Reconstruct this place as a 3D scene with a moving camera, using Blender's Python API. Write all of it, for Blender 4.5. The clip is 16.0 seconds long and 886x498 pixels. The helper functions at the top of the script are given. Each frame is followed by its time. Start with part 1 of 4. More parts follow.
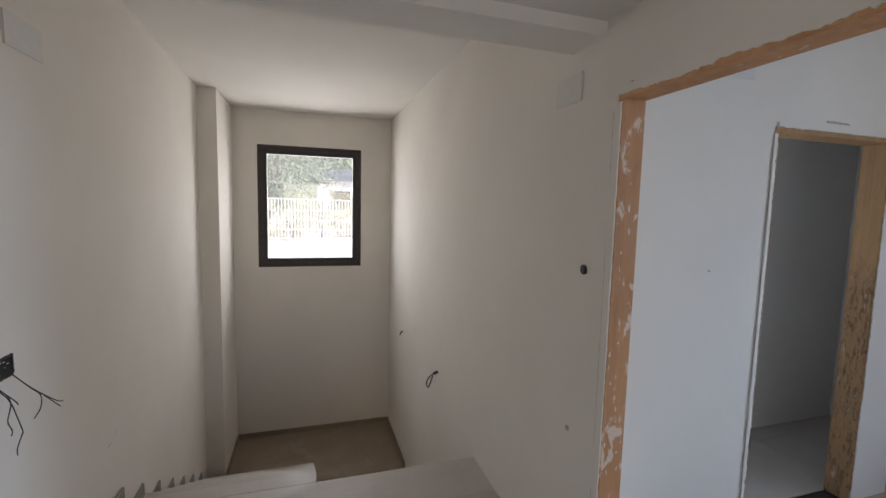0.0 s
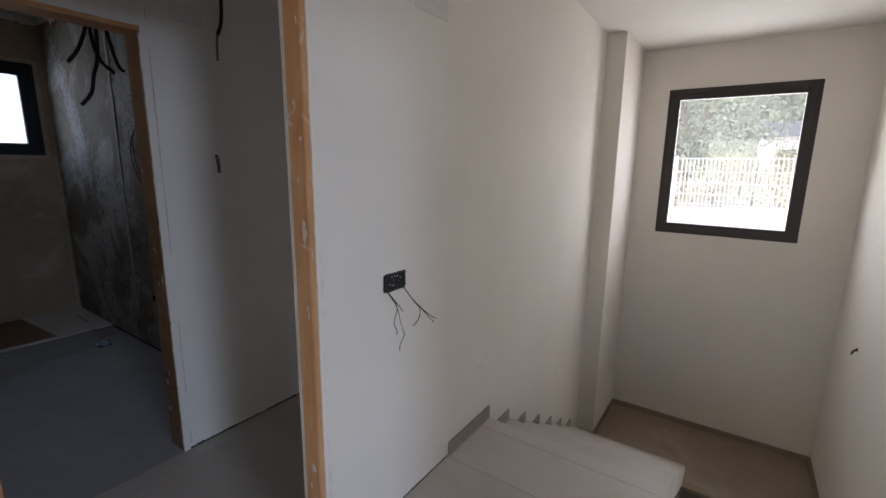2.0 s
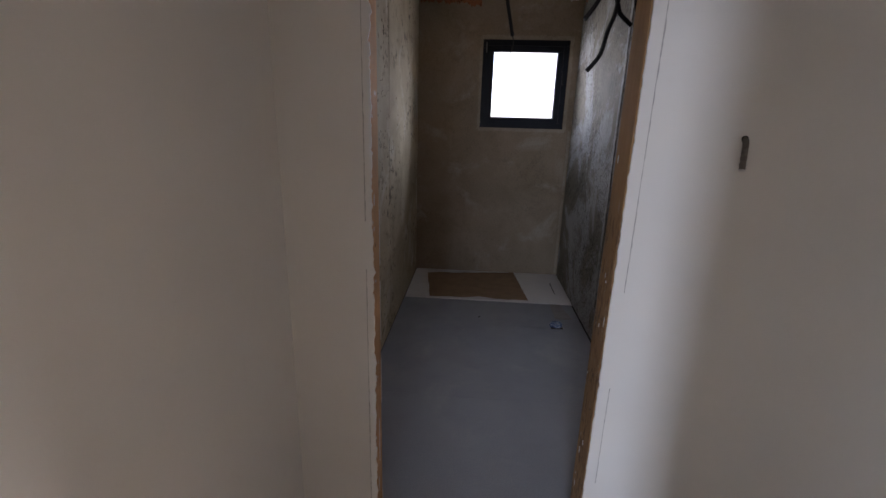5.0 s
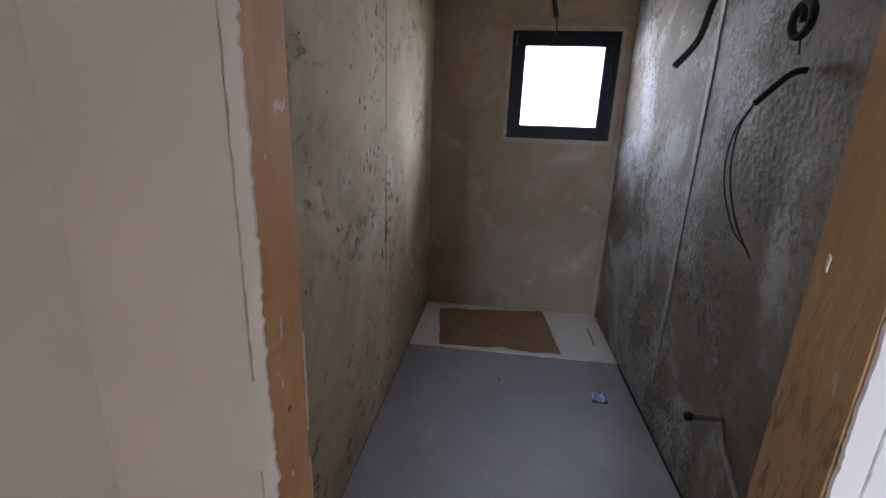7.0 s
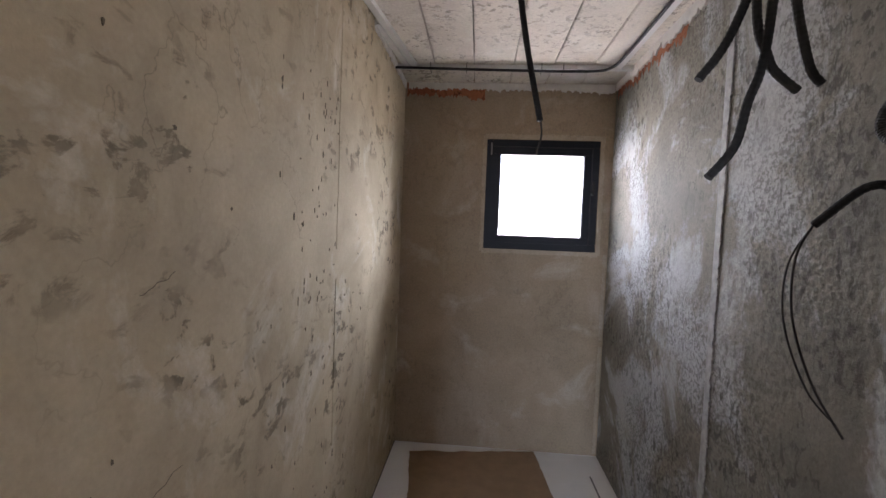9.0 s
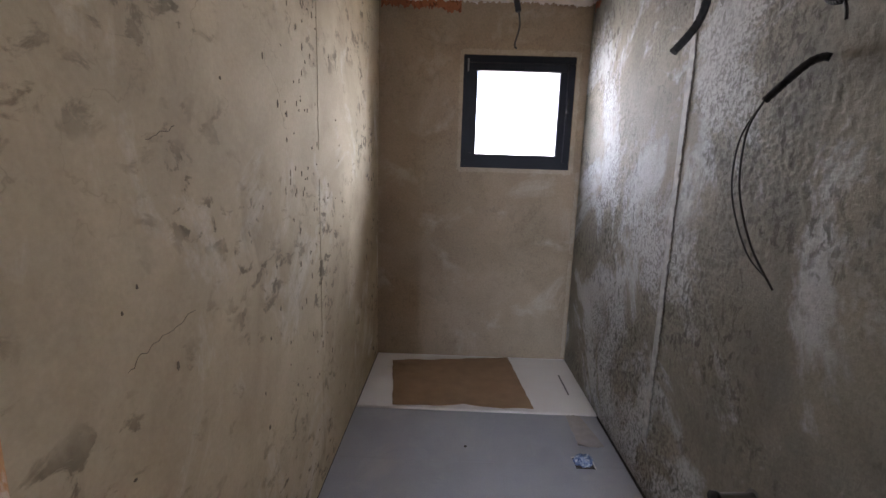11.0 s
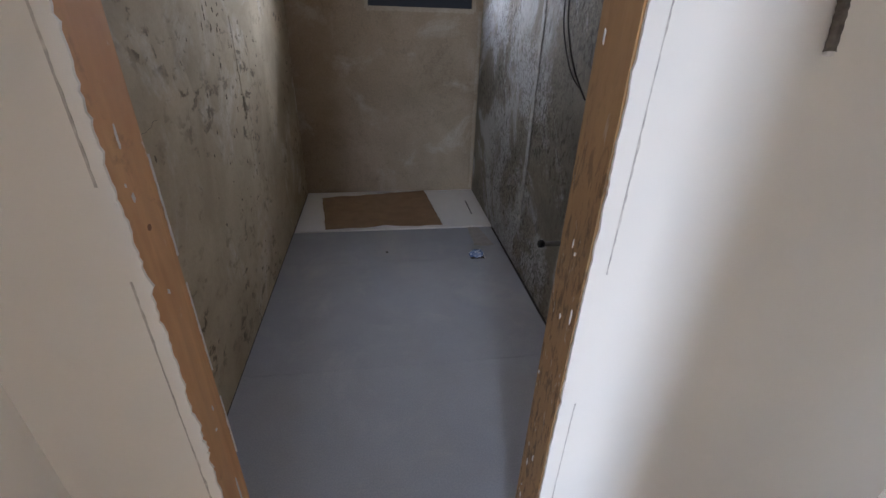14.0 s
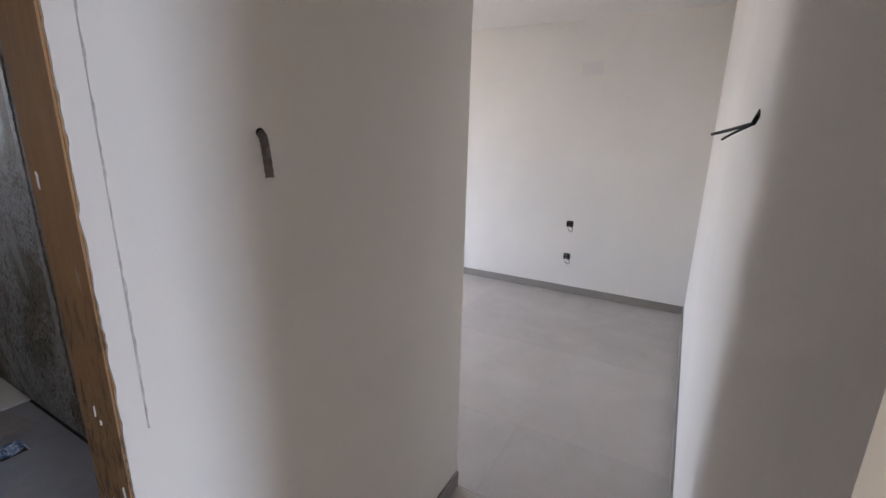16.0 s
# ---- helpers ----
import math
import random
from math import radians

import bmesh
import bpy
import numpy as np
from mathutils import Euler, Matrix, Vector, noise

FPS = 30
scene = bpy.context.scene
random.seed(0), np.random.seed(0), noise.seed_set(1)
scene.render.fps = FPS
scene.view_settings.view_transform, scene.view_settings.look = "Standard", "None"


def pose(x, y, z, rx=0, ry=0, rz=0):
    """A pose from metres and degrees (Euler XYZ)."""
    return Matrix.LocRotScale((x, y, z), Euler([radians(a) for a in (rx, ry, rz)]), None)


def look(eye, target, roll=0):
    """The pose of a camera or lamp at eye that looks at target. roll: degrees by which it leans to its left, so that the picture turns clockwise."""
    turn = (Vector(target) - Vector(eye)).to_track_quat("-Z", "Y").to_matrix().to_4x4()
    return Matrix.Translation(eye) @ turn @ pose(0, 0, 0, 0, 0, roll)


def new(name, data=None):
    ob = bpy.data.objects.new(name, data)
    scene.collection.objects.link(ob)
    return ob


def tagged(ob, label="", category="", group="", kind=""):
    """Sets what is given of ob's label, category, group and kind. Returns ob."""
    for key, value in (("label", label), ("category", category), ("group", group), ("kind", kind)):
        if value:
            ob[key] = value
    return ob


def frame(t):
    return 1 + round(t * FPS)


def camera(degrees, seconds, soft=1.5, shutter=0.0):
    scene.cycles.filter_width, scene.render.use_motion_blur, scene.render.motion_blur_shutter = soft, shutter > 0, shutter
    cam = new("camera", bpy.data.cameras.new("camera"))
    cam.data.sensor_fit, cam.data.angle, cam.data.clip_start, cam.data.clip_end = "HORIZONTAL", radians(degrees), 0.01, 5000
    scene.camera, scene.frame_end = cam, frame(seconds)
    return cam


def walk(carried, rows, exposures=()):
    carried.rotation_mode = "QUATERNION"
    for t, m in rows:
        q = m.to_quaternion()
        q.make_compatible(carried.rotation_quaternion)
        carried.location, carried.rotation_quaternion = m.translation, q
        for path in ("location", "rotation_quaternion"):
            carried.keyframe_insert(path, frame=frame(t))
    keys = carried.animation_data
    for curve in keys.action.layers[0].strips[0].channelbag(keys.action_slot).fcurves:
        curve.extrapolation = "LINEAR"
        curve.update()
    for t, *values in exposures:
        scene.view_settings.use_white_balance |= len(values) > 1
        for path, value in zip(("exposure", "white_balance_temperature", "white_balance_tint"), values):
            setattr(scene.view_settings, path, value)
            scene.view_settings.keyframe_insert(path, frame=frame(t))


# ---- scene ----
cam = camera(91.5, 16.0)
PATH = [
    (0, (-0.942, -2.124, 1.617), (0.958, -2.72, 1.426), 1.4),
    (0.5, (-0.802, -2.211, 1.605), (1.185, -2.332, 1.421), 1.4),
    (1, (-0.683, -2.277, 1.567), (1.283, -1.981, 1.355), 1.3),
    (1.5, (-0.583, -2.343, 1.538), (1.263, -1.64, 1.228), 0.8),
    (2, (-0.512, -2.289, 1.523), (1.107, -1.178, 1.141), 0.8),
    (2.5, (-0.393, -2.1, 1.534), (0.929, -0.668, 1.086), 0.8),
    (3, (-0.305, -1.934, 1.554), (0.667, -0.259, 1.054), 0.5),
    (3.5, (-0.184, -1.786, 1.545), (0.400, 0.055, 1.024), 0.7),
    (4, (-0.124, -1.675, 1.532), (0.101, 0.238, 0.993), 0.8),
    (4.2, (-0.103, -1.606, 1.540), (0.014, 0.314, 0.994), 0.8),
    (6.5, (-0.026, -0.762, 1.592), (-0.256, 1.148, 1.046), 2.2),
    (7, (-0.048, -0.522, 1.636), (-0.282, 1.387, 1.087), 2.2),
    (7.5, (-0.019, -0.282, 1.643), (-0.257, 1.640, 1.145), 2.1),
    (8, (-0.022, -0.129, 1.707), (-0.237, 1.828, 1.352), 2.3),
    (8.2, (-0.026, -0.097, 1.722), (-0.236, 1.873, 1.447), 2.3),
    (10.3, (-0.107, 0.020, 1.607), (-0.158, 2.018, 1.565), 1.9),
    (10.5, (-0.102, -0.010, 1.583), (-0.145, 1.985, 1.449), 1.8),
    (11, (-0.073, -0.125, 1.521), (-0.106, 1.844, 1.169), 1.8),
    (11.5, (-0.073, -0.233, 1.485), (-0.107, 1.688, 0.930), 2.2),
    (12, (-0.085, -0.278, 1.424), (-0.120, 1.583, 0.691), 2.4),
    (12.5, (-0.085, -0.336, 1.401), (-0.124, 1.467, 0.537), 2.2),
    (13, (-0.061, -0.436, 1.419), (-0.096, 1.329, 0.479), 1.8),
    (13.5, (-0.016, -0.562, 1.442), (0.049, 1.198, 0.493), 2.0),
    (14, (0.021, -0.660, 1.495), (0.297, 1.081, 0.550), 1.9),
    (14.5, (0.042, -0.728, 1.511), (0.618, 1.014, 0.714), 1.8),
    (15, (0.053, -0.752, 1.532), (1.091, 0.831, 0.890), 1.6),
    (15.5, (0.089, -0.761, 1.530), (1.501, 0.539, 0.969), 1.2),
    (16, (0.140, -0.729, 1.551), (1.831, 0.211, 1.046), 1.3),
]
EXPOSURES = [(0, 0.87, 5950, 16), (2, 0.95, 5850, 17), (3, 1.57, 5850, 19), (3.5, 1.68, 6000, 21), (4, 1.8, 6300, 22), (6.5, 2.85, 6000, 21), (7, 3.1, 6000, 21), (8, 3.6, 6200, 21), (10.5, 3.6, 6450, 22), (11.5, 3.92, 6200, 20), (12.5, 4.05, 6050, 18), (13.5, 3.5, 6250, 19), (14, 3.2, 6100, 18), (15, 2.5, 6150, 20), (16, 2.58, 6200, 20)]
walk(cam, [(t, look(e, g, r)) for t, e, g, r in PATH], EXPOSURES)

# ---- light ----
world = bpy.data.worlds.new("sky")
scene.world = world
world.use_nodes = True
wn = world.node_tree
sky = wn.nodes.new("ShaderNodeTexSky")
sky.sky_type, sky.sun_disc = "NISHITA", False
sky.sun_elevation, sky.sun_rotation = radians(47), radians(270)
wn.nodes["Background"].inputs["Strength"].default_value = 0.15
wn.links.new(sky.outputs[0], wn.nodes["Background"].inputs["Color"])


def lamp(name, kind, energy, color, m, **settings):
    data = bpy.data.lights.new(name, kind)
    data.energy, data.color = energy, color
    for key, value in settings.items():
        if key == "angle":
            data.angle = value
        elif key == "spread":
            data.spread = value
        elif key == "size":
            data.shape, data.size, data.size_y = "RECTANGLE", value[0], value[1]
    ob = new(name, data)
    ob.matrix_world = m
    return ob


SKYBLUE = (0.70, 0.84, 1.0)
sun = lamp("sun", "SUN", 5.0, (1.0, 0.95, 0.87), look((-7.4, 0, 8), (0, 0, 0)), angle=radians(0.5))
# daylight standing in the openings; the last two lamps are added fill
lamp("daylight_bathroom_window", "AREA", 1.3, (0.955, 0.975, 1.0), look((0.411, 3.56, 1.98), (0.411, 0, 1.98)), size=(0.60, 0.62), spread=radians(115))
lamp("daylight_stair_window", "AREA", 31, (1.0, 0.95, 0.83), look((5.1, -2.16, 1.58), (0, -2.16, 1.58)), size=(1.5, 1.8))
lamp("daylight_bedroom_window", "AREA", 46, (0.78, 0.88, 1.0), look((2.9, 5.2, 2.7), (2.9, 0.6, 0.6)), size=(2.4, 1.4))
lamp("daylight_south_room", "AREA", 78, SKYBLUE, look((-1.1, -7.8, 2.15), (-1.0, -4.5, 1.1)), size=(1.4, 1.5))
# added fill, lifts the grey seen through the far doorway
lamp("daylight_far_room", "AREA", 4.6, SKYBLUE, look((1.49, -3.85, 1.4), (0.7, -4.3, 1.2)), size=(0.6, 1.1))
# added fill from the unseen west end, brightens the hall and vestibule
lamp("daylight_hall_door", "AREA", 3.0, (1.0, 0.945, 0.84), look((-2.55, -2.15, 1.15), (0, -2.15, 1.15)), size=(1.3, 2.0))

# ---- mesh helpers ----
BASE = {}


def box(bm, x0, x1, y0, y1, z0, z1, bevel=0.0):
    r = bmesh.ops.create_cube(bm, size=1.0, matrix=Matrix.LocRotScale(((x0 + x1) / 2, (y0 + y1) / 2, (z0 + z1) / 2), None, (abs(x1 - x0), abs(y1 - y0), abs(z1 - z0))))
    if bevel:
        edges = list({e for v in r["verts"] for e in v.link_edges})
        bmesh.ops.bevel(bm, geom=edges, offset=bevel, segments=2, affect="EDGES")
    return bm


def boxes(*rows, bevel=0.0):
    bm = bmesh.new()
    for r in rows:
        box(bm, *r, bevel=bevel)
    return bm


def mesh_of(name, bm, material, smooth=False):
    bmesh.ops.recalc_face_normals(bm, faces=bm.faces)
    me = bpy.data.meshes.new(name)
    bm.to_mesh(me)
    bm.free()
    me.materials.append(material)
    if smooth:
        for p in me.polygons:
            p.use_smooth = True
    return me


def thing(name, at, label, category, group=""):
    ob = new(name)
    ob.location = at
    ob.empty_display_size = 0.05
    BASE[ob.name] = Vector(at)
    return tagged(ob, label, category, group)


def part(name, bm, material, parent=None, label="", smooth=False):
    ob = new(name, mesh_of(name, bm, material, smooth))
    if parent is not None:
        ob.parent = parent
        ob.matrix_parent_inverse = Matrix.Translation(-BASE.get(parent.name, Vector((0, 0, 0))))
    if label:
        ob["label"] = label
    return ob


def single(name, bm, material, label, category, group="", smooth=False):
    return tagged(part(name, bm, material, None, "", smooth), label, category, group)


def structure(name, bm, material, label, category="wall"):
    return tagged(part(name, bm, material), label, category, kind="structure")


def tube(bm, points, radius, sides=8, ribs=0.0):
    """A round tube along points (smoothed), closed at both ends; ribs: depth of corrugation."""
    pts = [Vector(p) for p in points]
    if len(pts) > 2:
        fine = []
        for i in range(len(pts) - 1):
            p0, p1, p2, p3 = pts[max(i - 1, 0)], pts[i], pts[i + 1], pts[min(i + 2, len(pts) - 1)]
            for k in range(6):
                t = k / 6
                fine.append(0.5 * (2 * p1 + (p2 - p0) * t + (2 * p0 - 5 * p1 + 4 * p2 - p3) * t * t + (3 * p1 - p0 - 3 * p2 + p3) * t ** 3))
        pts = fine + [pts[-1]]
    if ribs:
        step, dense, total = radius * 0.55, [], 0.0
        for a, b in zip(pts, pts[1:]):
            n = max(1, int((b - a).length / step))
            dense += [a.lerp(b, k / n) for k in range(n)]
        pts = dense + [pts[-1]]
    rings, up = [], Vector((0.13, 0.21, 0.97))
    for i, p in enumerate(pts):
        d = (pts[min(i + 1, len(pts) - 1)] - pts[max(i - 1, 0)]).normalized()
        side = d.cross(up)
        if side.length < 0.05:
            side = d.cross(Vector((1, 0, 0)))
        side.normalize()
        other = d.cross(side).normalized()
        r = radius - (ribs if ribs and i % 2 else 0)
        rings.append([bm.verts.new(p + r * (math.cos(a) * side + math.sin(a) * other)) for a in (2 * math.pi * k / sides for k in range(sides))])
    for a, b in zip(rings, rings[1:]):
        for k in range(sides):
            bm.faces.new((a[k], a[(k + 1) % sides], b[(k + 1) % sides], b[k]))
    bm.faces.new(rings[0][::-1]), bm.faces.new(rings[-1])
    return bm


def disc(bm, center, axis, radius, depth, sides=20):
    z = Vector(axis).normalized()
    m = Matrix.Translation(Vector(center)) @ z.to_track_quat("Z", "Y").to_matrix().to_4x4()
    bmesh.ops.create_cone(bm, cap_ends=True, segments=sides, radius1=radius, radius2=radius, depth=depth, matrix=m)
    return bm


# ---- materials ----
def material(name, rough=0.6, metal=0.0):
    m = bpy.data.materials.new(name)
    m.use_nodes = True
    b = m.node_tree.nodes["Principled BSDF"]
    b.inputs["Roughness"].default_value, b.inputs["Metallic"].default_value = rough, metal
    return m, m.node_tree, b


def coords(nt, scale=(1, 1, 1)):
    g = nt.nodes.new("ShaderNodeNewGeometry")
    mp = nt.nodes.new("ShaderNodeMapping")
    mp.inputs["Scale"].default_value = scale
    nt.links.new(g.outputs["Position"], mp.inputs["Vector"])
    return mp.outputs[0]


def noise_of(nt, vec, scale, detail=4.0, rough=0.55, distort=0.0):
    n = nt.nodes.new("ShaderNodeTexNoise")
    n.inputs["Scale"].default_value, n.inputs["Detail"].default_value = scale, detail
    n.inputs["Roughness"].default_value, n.inputs["Distortion"].default_value = rough, distort
    nt.links.new(vec, n.inputs["Vector"])
    return n.outputs["Fac"]


def ramp(nt, fac, *stops):
    r = nt.nodes.new("ShaderNodeValToRGB")
    e = r.color_ramp.elements
    while len(e) < len(stops):
        e.new(0.5)
    for el, (p, c) in zip(e, stops):
        el.position = p
        el.color = (*c, 1) if isinstance(c, tuple) else (c, c, c, 1)
    nt.links.new(fac, r.inputs[0])
    return r.outputs[0]


def mix(nt, fac, a, b, mode="MIX"):
    n = nt.nodes.new("ShaderNodeMix")
    n.data_type, n.blend_type = "RGBA", mode
    for sock, v in ((n.inputs[0], fac), (n.inputs[6], a), (n.inputs[7], b)):
        if isinstance(v, (int, float)):
            sock.default_value = v if sock == n.inputs[0] else (v, v, v, 1)
        elif isinstance(v, tuple):
            sock.default_value = (*v, 1)
        else:
            nt.links.new(v, sock)
    return n.outputs[2]


def bump(nt, b, height, strength, distance, prev=None):
    n = nt.nodes.new("ShaderNodeBump")
    n.inputs["Strength"].default_value, n.inputs["Distance"].default_value = strength, distance
    nt.links.new(height, n.inputs["Height"])
    if prev is not None:
        nt.links.new(prev, n.inputs["Normal"])
    nt.links.new(n.outputs[0], b.inputs["Normal"])
    return n.outputs[0]


def paint(nt, b, color):
    if isinstance(color, tuple):
        b.inputs["Base Color"].default_value = (*color, 1)
    else:
        nt.links.new(color, b.inputs["Base Color"])


def plain(name, color, rough=0.6, metal=0.0, grain=0.08, scale=40):
    m, nt, b = material(name, rough, metal)
    v = coords(nt)
    n = noise_of(nt, v, scale)
    lo, hi = tuple(c * (1 - grain) for c in color), tuple(min(1, c * (1 + grain)) for c in color)
    paint(nt, b, ramp(nt, n, (0.3, lo), (0.7, hi)))
    return m


def plaster(name, color):
    m, nt, b = material(name, 0.85)
    v = coords(nt)
    big, fine = noise_of(nt, v, 1.3, 5, 0.6), noise_of(nt, v, 90, 3)
    c = ramp(nt, big, (0.3, tuple(k * 0.93 for k in color)), (0.7, color))
    smudge = ramp(nt, noise_of(nt, v, 4.5, 6, 0.65, 0.6), (0.66, 0.0), (0.78, 0.16))
    paint(nt, b, mix(nt, smudge, c, tuple(k * 0.72 for k in color)))
    n1 = bump(nt, b, noise_of(nt, v, 3.0, 3), 0.10, 0.02)
    bump(nt, b, fine, 0.12, 0.0015, n1)
    return m


def tile_stone(name, color, rough=0.42):
    m, nt, b = material(name, rough)
    v = coords(nt)
    info = nt.nodes.new("ShaderNodeObjectInfo")
    cloud = ramp(nt, noise_of(nt, v, 3.2, 8, 0.62, 0.4), (0.3, tuple(k * 0.93 for k in color)), (0.7, tuple(k * 1.04 for k in color)))
    speck = ramp(nt, noise_of(nt, v, 160, 2), (0.35, 0.92), (0.65, 1.05))
    c = mix(nt, 1.0, cloud, speck, "MULTIPLY")
    tone = ramp(nt, info.outputs["Random"], (0.0, 0.94), (1.0, 1.04))
    c = mix(nt, 1.0, c, tone, "MULTIPLY")
    dust = ramp(nt, noise_of(nt, v, 2.1, 7, 0.7, 0.8), (0.52, 0.0), (0.75, 0.35))
    paint(nt, b, mix(nt, dust, c, (0.52, 0.50, 0.47)))
    r = ramp(nt, noise_of(nt, v, 5, 5, 0.6), (0.3, rough - 0.08), (0.7, rough + 0.2))
    nt.links.new(r, b.inputs["Roughness"])
    bump(nt, b, noise_of(nt, v, 60, 3), 0.05, 0.001)
    return m


def pine(name, color, smear):
    m, nt, b = material(name, 0.7)
    v = coords(nt, (26, 26, 1.6))
    grain = ramp(nt, noise_of(nt, v, 1.0, 6, 0.6, 1.4), (0.3, tuple(k * 0.86 for k in color)), (0.7, tuple(min(1, k * 1.08) for k in color)))
    w = coords(nt)
    grain = mix(nt, ramp(nt, noise_of(nt, coords(nt, (3, 3, 1)), 2.6, 4, 0.6, 0.5), (0.42, 0.0), (0.62, 0.6)), grain, (color[0] * 0.74, color[1] * 0.62, color[2] * 0.52))
    spots = noise_of(nt, coords(nt, (1, 1, 0.55)), 17, 6, 0.62, 0.5)
    c = mix(nt, ramp(nt, spots, (smear, 0.0), (smear + 0.05, 0.85)), grain, (0.70, 0.60, 0.50))
    dark = ramp(nt, noise_of(nt, w, 7, 5, 0.7, 0.3), (0.66, 0.0), (0.74, 0.6))
    paint(nt, b, mix(nt, dark, c, tuple(k * 0.45 for k in color)))
    bump(nt, b, spots, 0.25, 0.004)
    return m


def cement(name, light, dark, pale, rough_amount, streak=1.0, gloss=0.8, pit=0.8, stipple=0.0, cracks=0.0, patch=0.54, pale_scale=2.3, soft=0.13, pit_scale=33, pit_at=0.53, grain=0.5, coarse=75, pit_map=(1, 1, 0.6), pale_from=None):
    """Cement render: cloudy base, pale trowelled patches, clusters of dark pits, optional coarse stipple and fine cracks."""
    m, nt, b = material(name, gloss)
    b.inputs["Specular IOR Level"].default_value = 0.16
    v = coords(nt)
    vs = coords(nt, (1, 1, streak))
    big = noise_of(nt, v, 1.5, 6, 0.62, 0.5)
    c = ramp(nt, big, (0.32, dark), (0.64, light))
    pale_mask = ramp(nt, noise_of(nt, vs, pale_scale, 9, 0.68, 0.8), (patch, 0.0), (patch + soft, 0.85))
    if pale_from:
        # the pale patches fade out at low y, along an uneven line across the wall
        sep, reach = nt.nodes.new("ShaderNodeSeparateXYZ"), nt.nodes.new("ShaderNodeMath")
        nt.links.new(v, sep.inputs[0])
        reach.operation = "MULTIPLY_ADD"
        reach.inputs[1].default_value = 1.0
        nt.links.new(noise_of(nt, v, 1.6, 5, 0.6), reach.inputs[0]), nt.links.new(sep.outputs[1], reach.inputs[2])
        half = nt.nodes.new("ShaderNodeMath")
        half.operation = "MULTIPLY"
        half.inputs[1].default_value = 0.25
        nt.links.new(reach.outputs[0], half.inputs[0])
        pale_fade = ramp(nt, half.outputs[0], ((pale_from + 0.35) / 4, 0.12), ((pale_from + 0.65) / 4, 1.0))
        pale_mask = mix(nt, 1.0, pale_mask, pale_fade, "MULTIPLY")
    c = mix(nt, pale_mask, c, pale)
    rough_tex = noise_of(nt, vs, coarse, 5, 0.65, 0.4)
    if stipple:
        where = ramp(nt, noise_of(nt, v, 1.7, 4, 0.55, 0.6), (0.44, 0.08), (0.58, stipple))
        dots = ramp(nt, rough_tex, (0.47, 0.0), (0.57, 1.0))
        c = mix(nt, mix(nt, 1.0, where, dots, "MULTIPLY"), c, tuple(k * 0.5 for k in dark))
    cluster = ramp(nt, noise_of(nt, v, 1.9, 5, 0.62, 0.6), (0.44, 0.04), (0.58, 1.0))
    pits = ramp(nt, noise_of(nt, coords(nt, pit_map), pit_scale, 6, 0.62, 0.45), (pit_at, 0.0), (pit_at + 0.06, pit))
    pits = mix(nt, 1.0, pits, cluster, "MULTIPLY")
    c = mix(nt, pits, c, tuple(k * 0.36 for k in dark))
    smear = ramp(nt, noise_of(nt, vs, 5.5, 5, 0.6, 1.2), (0.53, 0.0), (0.66, 0.4 if pit > 0.5 else 0.25))
    c = mix(nt, mix(nt, 1.0, smear, cluster, "MULTIPLY"), c, tuple(k * 0.6 for k in dark))
    if cracks:
        vor = nt.nodes.new("ShaderNodeTexVoronoi")
        vor.feature = "DISTANCE_TO_EDGE"
        vor.inputs["Scale"].default_value = 1.7
        warp = nt.nodes.new("ShaderNodeVectorMath")
        warp.operation = "ADD"
        nz = nt.nodes.new("ShaderNodeTexNoise")
        nz.inputs["Scale"].default_value, nz.inputs["Detail"].default_value = 3.0, 6
        nt.links.new(v, nz.inputs["Vector"])
        nt.links.new(v, warp.inputs[0]), nt.links.new(nz.outputs["Color"], warp.inputs[1])
        nt.links.new(warp.outputs[0], vor.inputs["Vector"])
        line = ramp(nt, vor.outputs["Distance"], (0.0, cracks), (0.007, 0.0))
        line = mix(nt, 1.0, line, ramp(nt, noise_of(nt, v, 1.1, 2), (0.5, 0.0), (0.58, 1.0)), "MULTIPLY")
        c = mix(nt, line, c, tuple(k * 0.4 for k in dark))
    speck = ramp(nt, noise_of(nt, v, 70, 4, 0.7), (0.3, 1 - 0.3 * grain), (0.7, 1 + 0.2 * grain))
    paint(nt, b, mix(nt, 1.0, c, speck, "MULTIPLY"))
    n1 = bump(nt, b, noise_of(nt, vs, 7, 7, 0.65, 0.6), 0.35 * rough_amount, 0.012)
    n2 = bump(nt, b, rough_tex, 0.55 * rough_amount, 0.006, n1)
    bump(nt, b, noise_of(nt, v, 110, 3, 0.7), 0.35 * rough_amount, 0.003, n2)
    return m


WHITE = plaster("white_plaster", (0.80, 0.757, 0.695))
WHITE_CEIL = plaster("white_ceiling_paint", (0.80, 0.77, 0.72))
TILE = tile_stone("beige_grey_porcelain", (0.44, 0.40, 0.355))
TILE_BATH = tile_stone("grey_porcelain", (0.32, 0.328, 0.352), 0.50)
TILE_LANDING = tile_stone("brown_porcelain", (0.30, 0.238, 0.17))
SKIRT = tile_stone("skirting_porcelain", (0.27, 0.245, 0.215))
GAP_SHADE = plain("dark_joint_shade", (0.035, 0.03, 0.027), 0.9)
JOINT = plain("beige_grout", (0.40, 0.365, 0.325), 0.9)
PINE = pine("raw_pine", (0.62, 0.345, 0.16), 0.635)
PINE_WORN, pwt, pwb = material("worn_pine", 0.8)
pwv, pwg = coords(pwt, (1, 1, 0.28)), coords(pwt, (22, 22, 1.6))
pwc = ramp(pwt, noise_of(pwt, pwg, 1.0, 6, 0.6, 1.2), (0.3, (0.36, 0.20, 0.085)), (0.7, (0.47, 0.28, 0.125)))
